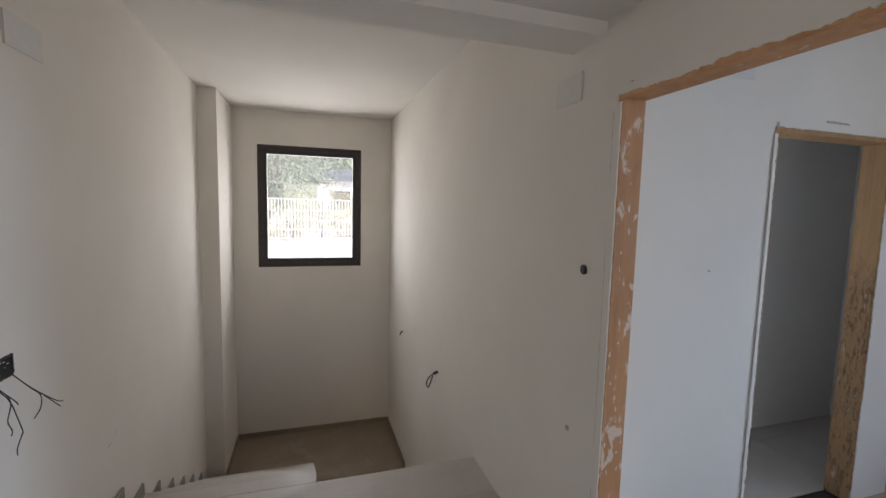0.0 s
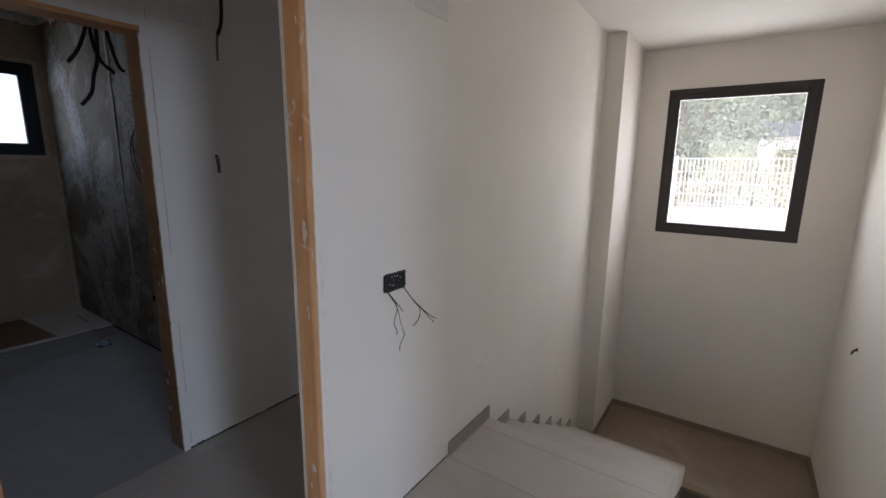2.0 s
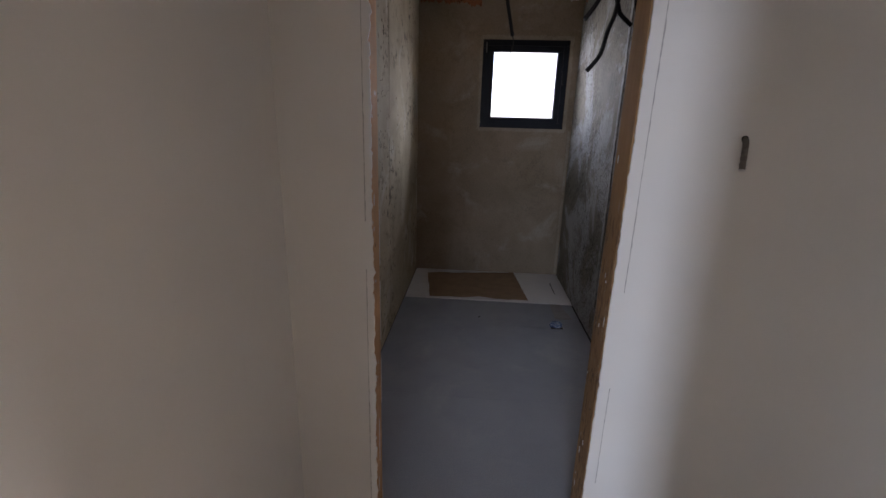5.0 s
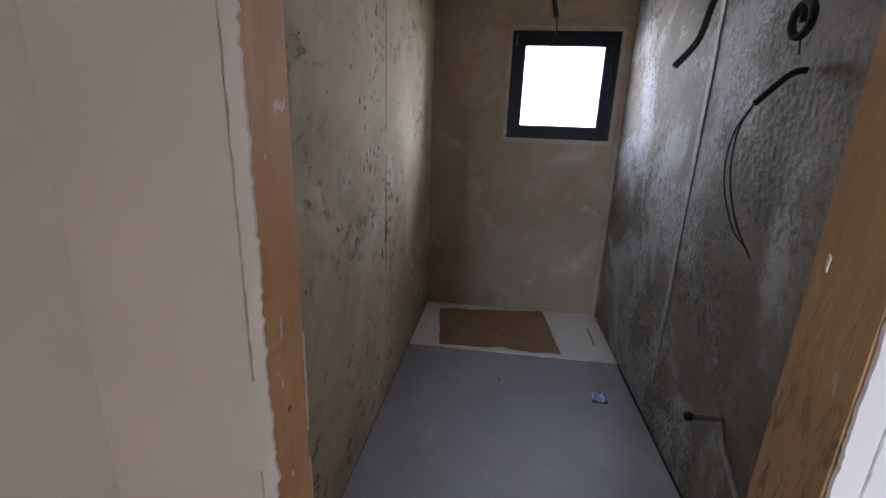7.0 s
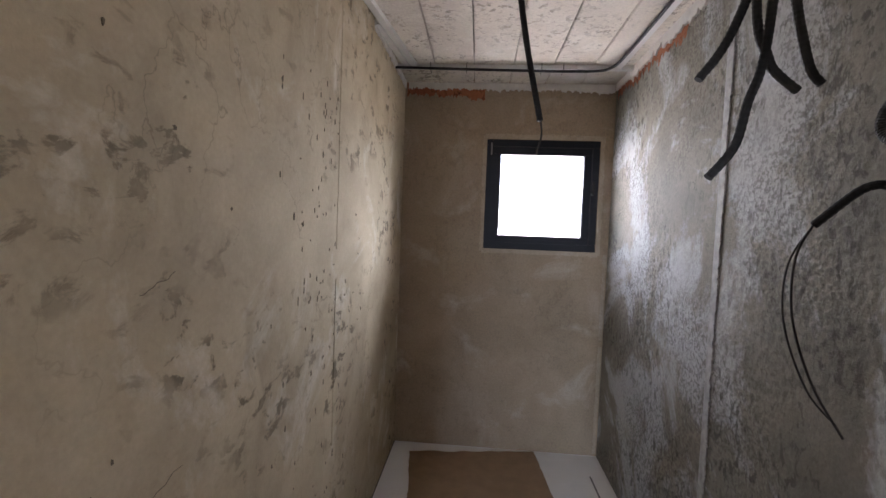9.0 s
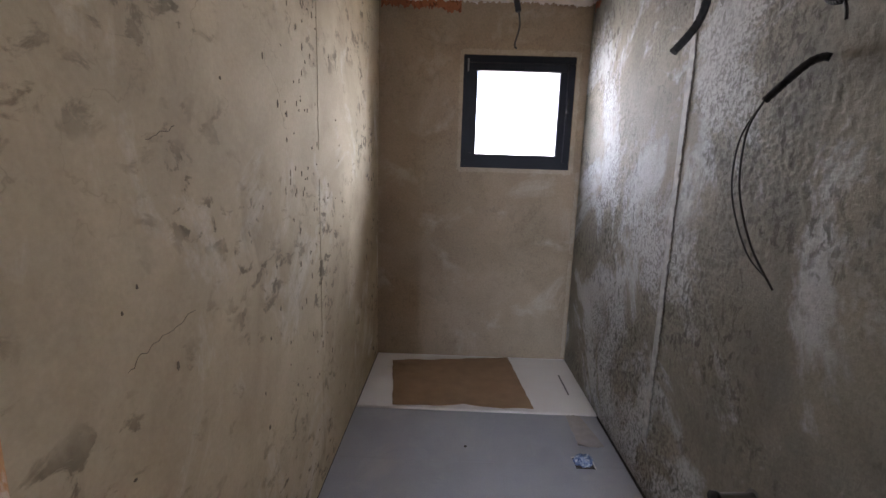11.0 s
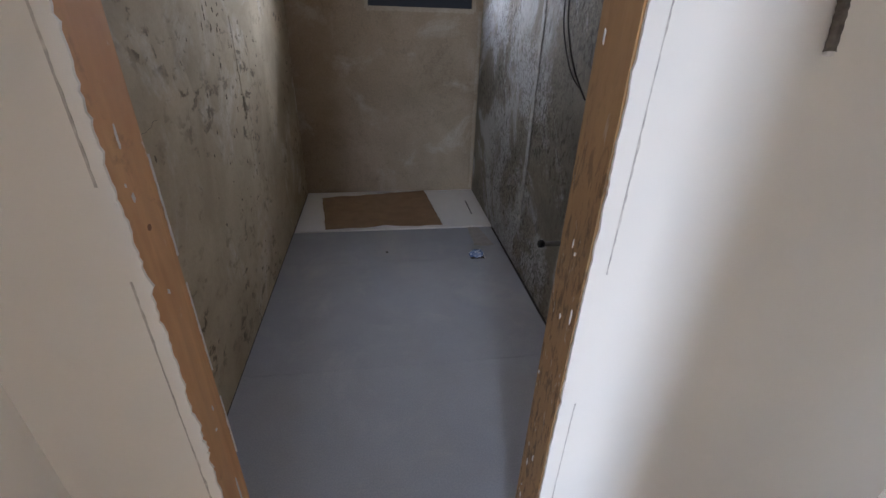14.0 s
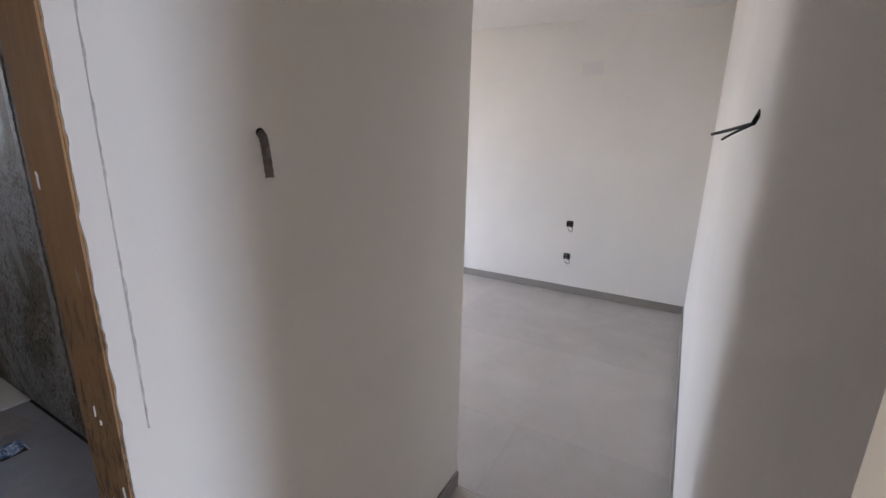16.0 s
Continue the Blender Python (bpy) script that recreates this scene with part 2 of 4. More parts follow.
pws = pwt.nodes.new("ShaderNodeSeparateXYZ")
pwt.links.new(coords(pwt), pws.inputs[0])
pwh = pwt.nodes.new("ShaderNodeMath")
pwh.operation = "MULTIPLY_ADD"
pwh.inputs[1].default_value = 0.35
pwt.links.new(noise_of(pwt, coords(pwt, (1, 1, 0.5)), 6, 4, 0.6), pwh.inputs[0]), pwt.links.new(pws.outputs[2], pwh.inputs[2])
pwz = pwt.nodes.new("ShaderNodeMath")
pwz.operation = "MULTIPLY"
pwz.inputs[1].default_value = 0.5
pwt.links.new(pwh.outputs[0], pwz.inputs[0])
pwlow = ramp(pwt, pwz.outputs[0], (0.0, 1.0), (0.70, 0.85), (0.80, 0.12))
pwc = mix(pwt, mix(pwt, 1.0, pwlow, (0.55, 0.55, 0.55), "MULTIPLY"), pwc, (0.25, 0.15, 0.075))
pwd = ramp(pwt, noise_of(pwt, pwv, 70, 7, 0.68, 0.5), (0.50, 0.0), (0.62, 0.8))
pwc = mix(pwt, mix(pwt, 1.0, pwd, pwlow, "MULTIPLY"), pwc, (0.075, 0.045, 0.025))
pwl = ramp(pwt, noise_of(pwt, pwv, 44, 6, 0.66, 0.4), (0.62, 0.0), (0.67, 0.7))
pwc = mix(pwt, mix(pwt, 1.0, pwl, pwlow, "MULTIPLY"), pwc, (0.60, 0.54, 0.46))
paint(pwt, pwb, pwc)
bump(pwt, pwb, noise_of(pwt, pwv, 24, 6, 0.65, 0.6), 0.5, 0.006)
PINE_SMEARED = pine("plaster_smeared_pine", (0.50, 0.27, 0.13), 0.57)
CEM_LEFT = cement("cement_render_beige", (0.515, 0.423, 0.285), (0.34, 0.272, 0.178), (0.575, 0.51, 0.40), 0.28, 0.8, pit=0.85, cracks=0.5, pit_scale=22, pit_at=0.552, grain=0.25, pit_map=(1, 0.5, 0.8))
CEM_RIGHT = cement("cement_render_rough_grey", (0.32, 0.298, 0.245), (0.185, 0.172, 0.142), (0.50, 0.51, 0.52), 0.8, 1.0, 0.75, pit=0.7, stipple=0.6, patch=0.495, pale_scale=1.5, soft=0.08, coarse=60, pale_from=0.75)
CEM_BACK = cement("cement_render_brown", (0.39, 0.305, 0.22), (0.29, 0.225, 0.155), (0.45, 0.38, 0.30), 0.2, 1.0, pit=0.15)
CONCRETE = cement("raw_screed", (0.30, 0.28, 0.25), (0.2, 0.19, 0.17), (0.4, 0.38, 0.35), 0.8)
ALU = plain("anthracite_aluminium", (0.026, 0.019, 0.017), 0.38, 0.0, 0.1)
ALU_BLUE = plain("dark_blue_grey_aluminium", (0.010, 0.0115, 0.018), 0.5, 0.0, 0.1)
ALU_BLUE.node_tree.nodes["Principled BSDF"].inputs["Specular IOR Level"].default_value = 0.25
# black plastic, and the painted shade inside wall holes and boxes
BLACK = plain("black_plastic_and_hole_shade", (0.009, 0.009, 0.0095), 0.75)
WIRE = plain("dull_black_wire", (0.03, 0.028, 0.026), 0.55)
GREYPIPE = plain("grey_conduit", (0.16, 0.155, 0.15), 0.5)
TRAY = plain("matt_white_resin", (0.74, 0.72, 0.70), 0.5, 0.0, 0.03, 6)
CARD = plain("brown_cardboard", (0.27, 0.175, 0.10), 0.9, 0.0, 0.12, 9)

BOARD = cement("pale_ceiling_board", (0.62, 0.56, 0.48), (0.50, 0.44, 0.37), (0.68, 0.63, 0.56), 0.2)
BRICK = cement("exposed_brick", (0.42, 0.16, 0.08), (0.30, 0.11, 0.06), (0.5, 0.3, 0.2), 0.8)
SLOP = plain("pale_plaster_slop", (0.66, 0.63, 0.59), 0.85, 0.0, 0.1, 14)
STRIP = plain("pale_render_strip", (0.385, 0.38, 0.37), 0.85, 0.0, 0.3, 30)
SURROUND = cement("pale_brown_filler", (0.45, 0.375, 0.285), (0.37, 0.30, 0.22), (0.50, 0.44, 0.36), 0.4, pit=0.2)
CHIP = plain("bare_brown_plaster", (0.36, 0.30, 0.235), 0.95, 0.0, 0.25, 40)
ZINC = plain("white_metal_profile", (0.62, 0.61, 0.59), 0.4, 0.3, 0.06, 12)
# shade of gaps and of the drain hole as a colour; also the crumb
SHADE_DIRT = plain("gap_shade_and_dirt", (0.05, 0.042, 0.035), 0.95, 0.0, 0.3, 60)
CRACK = plain("grey_plaster_crack", (0.50, 0.46, 0.41), 0.95, 0.0, 0.3, 50)
COVER = plain("off_white_box_cover", (0.70, 0.675, 0.645), 0.6, 0.0, 0.03)
# blue film; the shade of folds and white glints are put in its colour
BLUEBAG, bgt, bgb = material("blue_plastic_painted_folds", 0.22)
paint(bgt, bgb, ramp(bgt, noise_of(bgt, coords(bgt), 38, 5, 0.6, 0.8), (0.40, (0.07, 0.11, 0.24)), (0.52, (0.22, 0.28, 0.40)), (0.64, (0.62, 0.66, 0.72))))

# ---- structure ----
TOP, LOW = 3.0, -2.9


def wall_x(name, x0, x1, y0, y1, z0, z1, holes, mat, label):
    """A wall along x with holes (x0, x1, z0, z1) through it, sorted by x."""
    bm, at = bmesh.new(), x0
    for hx0, hx1, hz0, hz1 in holes:
        box(bm, at, hx0, y0, y1, z0, z1)
        if hz0 > z0:
            box(bm, hx0, hx1, y0, y1, z0, hz0)
        box(bm, hx0, hx1, y0, y1, hz1, z1)
        at = hx1
    box(bm, at, x1, y0, y1, z0, z1)
    bmesh.ops.remove_doubles(bm, verts=bm.verts, dist=1e-5)
    return structure(name, bm, mat, label)


def wall_y(name, x0, x1, y0, y1, z0, z1, holes, mat, label):
    bm, at = bmesh.new(), y0
    for hy0, hy1, hz0, hz1 in holes:
        box(bm, x0, x1, at, hy0, z0, z1)
        if hz0 > z0:
            box(bm, x0, x1, hy0, hy1, z0, hz0)
        box(bm, x0, x1, hy0, hy1, hz1, z1)
        at = hy1
    box(bm, x0, x1, at, y1, z0, z1)
    bmesh.ops.remove_doubles(bm, verts=bm.verts, dist=1e-5)
    return structure(name, bm, mat, label)


D1, D2, D3, D4 = (-0.40, 0.38, 2.08), (-0.385, 0.419, 2.11), (-0.48, 0.325, 2.02), (-5.06, -4.23, 2.03)
BW = (-0.017, 0.820, 1.558, 2.388)      # bathroom window: x0 x1 z0 z1
SW = (-2.766, -1.553, 0.848, 2.308)    # stair window: y0 y1 z0 z1
WHITEWALL = "white plastered wall, unpainted patches at the door openings"

structure("wall_hall_north", boxes((-2.4, D1[0], -1.16, -1.10, 0, TOP), (D1[1], 1.2, -1.16, -1.055, 0, TOP), (D1[0], D1[1], -1.16, -1.10, D1[2], TOP)), WHITE, WHITEWALL)
stair_wall = wall_x("wall_stair_north", 1.2, 3.8, -1.16, -1.03, LOW, TOP, [], WHITE, "white plastered wall along the stairs")
for v in stair_wall.data.vertices:
    if v.co.x > 3 and v.co.y < -1.1:
        v.co.y = -1.112
wall_x("wall_stair_pier", 3.8, 4.64, -1.283, -1.03, LOW, TOP, [], WHITE, "white plastered pier beside the stair window")
wall_x("wall_bedroom_south", 0.525, 4.49, -1.055, -0.87, 0, TOP, [], WHITE, "plain white plastered wall with a loose wire")
wall_y("wall_stair_east", 4.64, 4.90, -3.27, -1.03, LOW, TOP, [SW], WHITE, "white plastered end wall with a dark framed window")
wall_x("wall_hall_south", -2.4, 4.64, -3.27, -3.145, LOW, TOP, [(D3[0], D3[1], 0, D3[2])], WHITE, WHITEWALL)
# the opening in this unseen wall is added to hold the fill lamp
wall_y("wall_hall_west", -2.65, -2.4, -3.27, -1.03, 0, TOP, [(-2.85, -1.45, 0, 2.2)], WHITE, "plain white wall with an unseen opening added for a fill lamp")
# unseen slab, added to keep the sun out of the west opening
structure("porch_roof", boxes((-6.0, -2.65, -4.2, -0.2, 2.4, 2.55)), CONCRETE, "unseen concrete slab added to block the sun", "roof")
wall_x("wall_bathroom_south", -0.655, 1.625, 0, 0.14, 0, TOP, [(D2[0], D2[1], 0, D2[2])], WHITE, "white plastered partition with a raw bathroom doorway")
wall_y("wall_bathroom_west", -0.80, -0.655, 0.14, 3.3, 0, TOP, [], CEM_LEFT, "beige cement rendered wall, stained and pitted")
wall_y("wall_vestibule_west", -0.80, -0.655, -1.10, 0.14, 0, TOP, [], WHITE, "plain white plastered wall")
wall_y("wall_bathroom_east", 0.915, 1.05, 0.14, 3.3, 0, TOP, [], CEM_RIGHT, "rough dark grey cement rendered wall with pale patches")
wall_x("wall_bathroom_north", -0.80, 1.05, 3.3, 3.55, 0, TOP, [BW], CEM_BACK, "smooth brown cement rendered wall with a small window")
wall_y("wall_bedroom_west", 1.48, 1.625, 0.14, 3.55, 0, TOP, [], WHITE, "plain white plastered wall")
wall_y("wall_bedroom_east", 4.49, 4.64, -1.03, 3.55, 0, TOP, [], WHITE, "white plastered bedroom wall with two socket boxes")
wall_x("wall_bedroom_north", 1.48, 4.64, 3.55, 3.75, 0, TOP, [(2.0, 3.8, 0, 2.2)], WHITE, "plain white wall with a terrace opening")
wall_y("wall_south_room_east", 0.57, 0.69, -6.2, -3.27, 0, TOP, [(D4[0], D4[1], 0, D4[2])], WHITE, "bright white plastered wall with a raw doorway")
wall_y("wall_south_room_west", -2.65, -2.4, -6.2, -3.27, 0, TOP, [], WHITE, "plain white plastered wall")
wall_x("wall_south_room_south", -2.65, 3.2, -6.35, -6.2, 0, TOP, [(-1.65, -0.35, 0.2, 2.2)], WHITE, "plain white wall with an opening to daylight")
# its opening is out of view, added for the far room fill lamp
wall_y("wall_far_room_east", 1.35, 1.5, -6.2, -3.27, 0, TOP, [(-4.2, -3.5, 0.8, 2.0)], WHITE, "plain white plastered wall")

structure("ceiling_hall", boxes((-2.4, 0.42, -3.145, -1.16, 2.29, 2.45)), WHITE_CEIL, "low white plaster ceiling", "ceiling")
structure("ceiling_beam", boxes((0.42, 0.627, -3.145, -1.16, 2.24, 3.0)), WHITE_CEIL, "white plastered beam before the stairwell", "ceiling")
structure("ceiling_stairs", boxes((0.627, 4.64, -3.145, -1.04, 2.71, 2.995)), WHITE_CEIL, "white plaster ceiling over the stairs", "ceiling")
structure("ceiling_vestibule", boxes((-0.655, 1.625, -1.10, 0, 2.6, 2.99)), WHITE_CEIL, "white plaster ceiling", "ceiling")
structure("ceiling_bedroom", boxes((1.625, 4.49, -0.87, 3.55, 2.6, 3.0)), WHITE_CEIL, "white plaster ceiling", "ceiling")
structure("ceiling_south_rooms", boxes((-2.4, 0.57, -6.2, -3.27, 2.6, 3.0), (0.69, 3.0, -6.2, -3.27, 2.6, 3.0)), WHITE_CEIL, "white plaster ceiling", "ceiling")
bm = bmesh.new()
for k in range(6):
    box(bm, -0.655 + 0.2617 * k + 0.003, -0.655 + 0.2617 * (k + 1) - 0.003, 0.14, 3.3, 2.80, 2.83, bevel=0.004)
structure("ceiling_bathroom", bm, BOARD, "unfinished ceiling of pale boards with dark joints", "ceiling")
structure("ceiling_bathroom_slab", boxes((-0.655, 0.915, 0.14, 3.3, 2.836, 3.0)), CONCRETE, "dark concrete slab above the boards", "ceiling")
structure("roof", boxes((-2.65, 4.9, -6.35, 3.75, 3.0, 3.2)), CONCRETE, "flat concrete roof slab", "roof")

# floor slab under the tiles, and the lower storey
# slab coloured near black, so the shade of the bathroom wall gap is painted in
structure("floor_slab", boxes((-2.65, 1.5, -6.35, -1.03, -0.25, -0.012), (-2.65, 4.64, -1.03, 3.55, -0.25, -0.012), (1.5, 3.2, -6.35, -3.27, -0.25, -0.012)), GAP_SHADE, "slab under the floor tiles, coloured dark as the shade in the gaps", "floor")
structure("floor_lower", boxes((-0.5, 4.64, -3.145, -1.16, -3.0, -2.9)), TILE, "grey tiled floor of the lower storey", "floor")


def floor_tiles(name, x0, x1, y0, y1, xs, ys, z, mat, label, gap=0.0018, bevel=0.0008):
    """A tiled floor: one piece for each cell between the joints."""
    root = structure(name, boxes((x0 + 0.004, x1 - 0.004, y0 + 0.004, y1 - 0.004, z - 0.0118, z - 0.009)), JOINT, label, "floor")
    xs, ys = [x0, *[x for x in xs if x0 < x < x1], x1], [y0, *[y for y in ys if y0 < y < y1], y1]
    for a, b in zip(xs, xs[1:]):
        for c, d in zip(ys, ys[1:]):
            part("floor_tile", boxes((a + gap / 2, b - gap / 2, c + gap / 2, d - gap / 2, z - 0.009, z), bevel=bevel), mat, root)
    return root


YS = [-0.1 + 1.025 * k for k in range(-7, 5)]
XS = [1.2 + 0.98 * k for k in range(-5, 6)]
floor_tiles("floor_hall", -2.4, 1.545, -3.145, -1.16, XS, [-2.163], 0, TILE, "beige-grey porcelain floor tiles, dusty")
floor_tiles("floor_stair_head", 1.545, 1.65, -2.163, -1.16, [], [], 0, TILE, "beige-grey porcelain tile at the head of the stairs")
floor_tiles("floor_vestibule", -0.655, 1.625, -1.03, 0.0, [0.9], YS, 0, TILE, "beige-grey porcelain floor tiles, dusty")
floor_tiles("floor_corner", -0.655, D1[0] - 0.012, -1.10, -1.03, [], [], 0, TILE, "tile strip beside the doorway")
floor_tiles("floor_threshold", D1[0], D1[1], -1.16, -1.03, [], [], 0, TILE, "tile in the doorway")
floor_tiles("floor_bathroom", -0.652, 0.901, 0.0, 2.445, [], YS, 0, TILE_BATH, "large smooth grey floor tiles with a dark gap at the walls", 0.001)
floor_tiles("floor_bedroom", 1.625, 4.49, -0.87, 3.55, XS, YS, 0, TILE, "light beige-grey porcelain floor tiles, dusty", 0.0004, 0.0002)
floor_tiles("floor_south_room", -2.4, 0.57, -6.2, -3.27, XS, YS, 0, TILE, "light beige-grey porcelain floor tiles")
floor_tiles("floor_far_room", 0.69, 3.0, -6.2, -3.27, XS, YS, 0, TILE, "light beige-grey porcelain floor tiles")

# ---- stairs ----
RISE, GOING, EDGE = 0.177, 0.308, 1.65
stairs = thing("staircase", (1.65, -1.66, LOW), "beige-grey tiled stairs going down to a landing", "stairs")
stairs["kind"] = "structure"
part("landing", boxes((3.535, 4.64, -3.145, -1.11, -7 * RISE - 0.25, -7 * RISE - 0.05), bevel=0.003), TILE_LANDING, stairs)
for i in range(1, 7):
    a = EDGE + GOING * (i - 1)
    part("tread", boxes((a - 0.002, a + GOING + 0.022, -2.163, -1.11, -i * RISE - 0.022, -i * RISE), bevel=0.004), TILE, stairs)
    part("riser", boxes((a - 0.16, a, -2.15, -1.11, -i * RISE, -(i - 1) * RISE - 0.022)), TILE, stairs)
part("riser", boxes((3.338, 3.535, -2.15, -1.11, -7 * RISE - 0.05, -6 * RISE - 0.022)), TILE, stairs)
part("flight_slab", boxes(*[(EDGE + GOING * (i - 1), EDGE + GOING * i, -2.15, -1.16, -i * RISE - 0.25, -i * RISE - 0.022) for i in range(1, 7)]), WHITE, stairs)
for i in range(1, 8):
    z, a = -(7 + i) * RISE - 0.05, 3.535 - 0.28 * (i - 1)
    part("tread", boxes((a - 0.30, a, -3.145, -2.163, z - 0.022, z), bevel=0.004), TILE, stairs)
    part("riser", boxes((a - 0.012, a, -3.145, -2.163, z, z + RISE - 0.022)), SKIRT, stairs)

# ---- windows ----
def window(name, axis, a0, a1, z0, z1, face, depth, border, mat, label, glass):
    """A framed window in an opening; axis 'x' or 'y' is the direction of its width; face: the room side, depth away from the room."""
    root = tagged(new(name), label, "window", kind="structure")
    s = 1 if depth > 0 else -1
    f0, f1 = sorted((face - 0.004 * s, face + depth))

    def bar(a, b, c, d, lo, hi, bevel=0.004):
        return boxes((a, b, lo, hi, c, d) if axis == "x" else (lo, hi, a, b, c, d), bevel=bevel)
    w = border * 0.5
    part("frame_rail", bar(a0, a1, z0, z0 + w, f0, f1), mat, root)
    part("frame_rail", bar(a0, a1, z1 - w, z1, f0, f1), mat, root)
    part("frame_stile", bar(a0, a0 + w, z0 + w, z1 - w, f0, f1), mat, root)
    part("frame_stile", bar(a1 - w, a1, z0 + w, z1 - w, f0, f1), mat, root)
    g0, g1 = sorted((face + 0.006 * s, face + depth * 0.75))
    i0, i1, j0, j1 = a0 + w - 0.004, a1 - w + 0.004, z0 + w - 0.004, z1 - w + 0.004
    part("sash_rail", bar(i0, i1, j0, z0 + border, g0, g1), mat, root)
    part("sash_rail", bar(i0, i1, z1 - border, j1, g0, g1), mat, root)
    part("sash_stile", bar(i0, a0 + border, z0 + border, z1 - border, g0, g1), mat, root)
    part("sash_stile", bar(a1 - border, i1, z0 + border, z1 - border, g0, g1), mat, root)
    p = face + 0.035 * s
    pane = part("pane", bar(a0 + border, a1 - border, z0 + border, z1 - border, *sorted((p, p + 0.006 * s)), bevel=0), glass, root)
    pane.visible_shadow = False
    return root


GLASS, gnt, gb = material("window_glass", 0.02)
gmix, gtr, ggl = (gnt.nodes.new(k) for k in ("ShaderNodeMixShader", "ShaderNodeBsdfTransparent", "ShaderNodeBsdfGlossy"))
ggl.inputs["Roughness"].default_value = 0.03
gmix.inputs[0].default_value = 0.05
gnt.links.new(gtr.outputs[0], gmix.inputs[1]), gnt.links.new(ggl.outputs[0], gmix.inputs[2])
# a slight translucent veil puts glare and haze over the view outdoors
ghaze, gveil = gnt.nodes.new("ShaderNodeBsdfTranslucent"), gnt.nodes.new("ShaderNodeMixShader")
gveil.inputs[0].default_value = 0.028
gnt.links.new(gmix.outputs[0], gveil.inputs[1]), gnt.links.new(ghaze.outputs[0], gveil.inputs[2])
gnt.links.new(gveil.outputs[0], gnt.nodes["Material Output"].inputs[0])
window("window_1", "y", SW[0], SW[1], SW[2], SW[3], 4.64, 0.09, 0.105, ALU, "fixed window with a black-brown aluminium frame", GLASS)
FROST, fnt, fb = material("frosted_glass", 0.4)
ftr, fgl, fmx = (fnt.nodes.new(k) for k in ("ShaderNodeBsdfTranslucent", "ShaderNodeBsdfGlossy", "ShaderNodeMixShader"))
ftr.inputs["Color"].default_value = (0.9, 0.93, 0.95, 1)
fgl.inputs["Roughness"].default_value = 0.35
fmx.inputs[0].default_value = 0.06
fnt.links.new(ftr.outputs[0], fmx.inputs[1]), fnt.links.new(fgl.outputs[0], fmx.inputs[2])
fclear, fout = fnt.nodes.new("ShaderNodeBsdfTransparent"), fnt.nodes.new("ShaderNodeMixShader")
fout.inputs[0].default_value = 0.72
fnt.links.new(fmx.outputs[0], fout.inputs[1]), fnt.links.new(fclear.outputs[0], fout.inputs[2])
fnt.links.new(fout.outputs[0], fnt.nodes["Material Output"].inputs[0])
bathwin = window("window_2", "x", BW[0], BW[1], BW[2], BW[3], 3.3, 0.08, 0.11, ALU_BLUE, "small dark aluminium window with a bright frosted pane", FROST)


# ---- door linings ----
def lining(name, axis, a0, a1, top, f0, f1, mat, label, worn=None, first=None):
    """Raw wooden sub-frame in a door opening; f0 to f1 is its depth in the wall."""
    mid = ((a0 + a1) / 2, (f0 + f1) / 2, 0) if axis == "x" else ((f0 + f1) / 2, (a0 + a1) / 2, 0)
    root = thing(name, mid, label, "door frame", "raw door frames")

    def bar(a, b, z0, z1, f1=f1):
        return boxes((a, b, f0, f1, z0, z1) if axis == "x" else (f0, f1, a, b, z0, z1), bevel=0.003)
    part("jamb", bar(a0 - 0.012, a0 + 0.012, 0, top, first or f1), mat, root)
    part("jamb", bar(a1 - 0.012, a1 + 0.012, 0, top), worn or mat, root)
    part("head", bar(a0 - 0.012, a1 + 0.012, top, top + 0.024), mat, root)
    return root


lining("door_frame", "x", D1[0], D1[1], D1[2] - 0.02, -1.164, -1.086, PINE, "raw orange pine door sub-frame smeared with plaster", None, -1.095)
lining("door_frame", "x", D2[0], D2[1], D2[2] - 0.02, 0.003, 0.136, PINE, "raw pine door sub-frame, one side dark and worn", PINE_WORN)
lining("door_frame", "x", D3[0], D3[1], D3[2] - 0.02, -3.24, -3.141, PINE, "raw orange pine door sub-frame with chipped plaster", PINE_SMEARED)
lining("door_frame", "y", D4[0], D4[1], D4[2] - 0.02, 0.566, 0.69, PINE_WORN, "raw brown pine door sub-frame in a white wall")

# ---- bathroom floor things ----
BAG = (0.684, 1.978)
tray = thing("shower_tray", (0.13, 2.88, 0), "flat matt white shower tray against the wall", "shower tray")
part("basin", boxes((-0.637, 0.902, 2.460, 3.282, -0.006, 0.0045), bevel=0.002), TRAY, tray)
for r in ((-0.648, 0.912, 2.449, 2.4595), (-0.648, 0.912, 3.2825, 3.294), (-0.648, -0.6375, 2.4595, 3.2825), (0.9025, 0.912, 2.4595, 3.2825)):
    part("rim", boxes((*r, -0.006, 0.006), bevel=0.003), TRAY, tray)


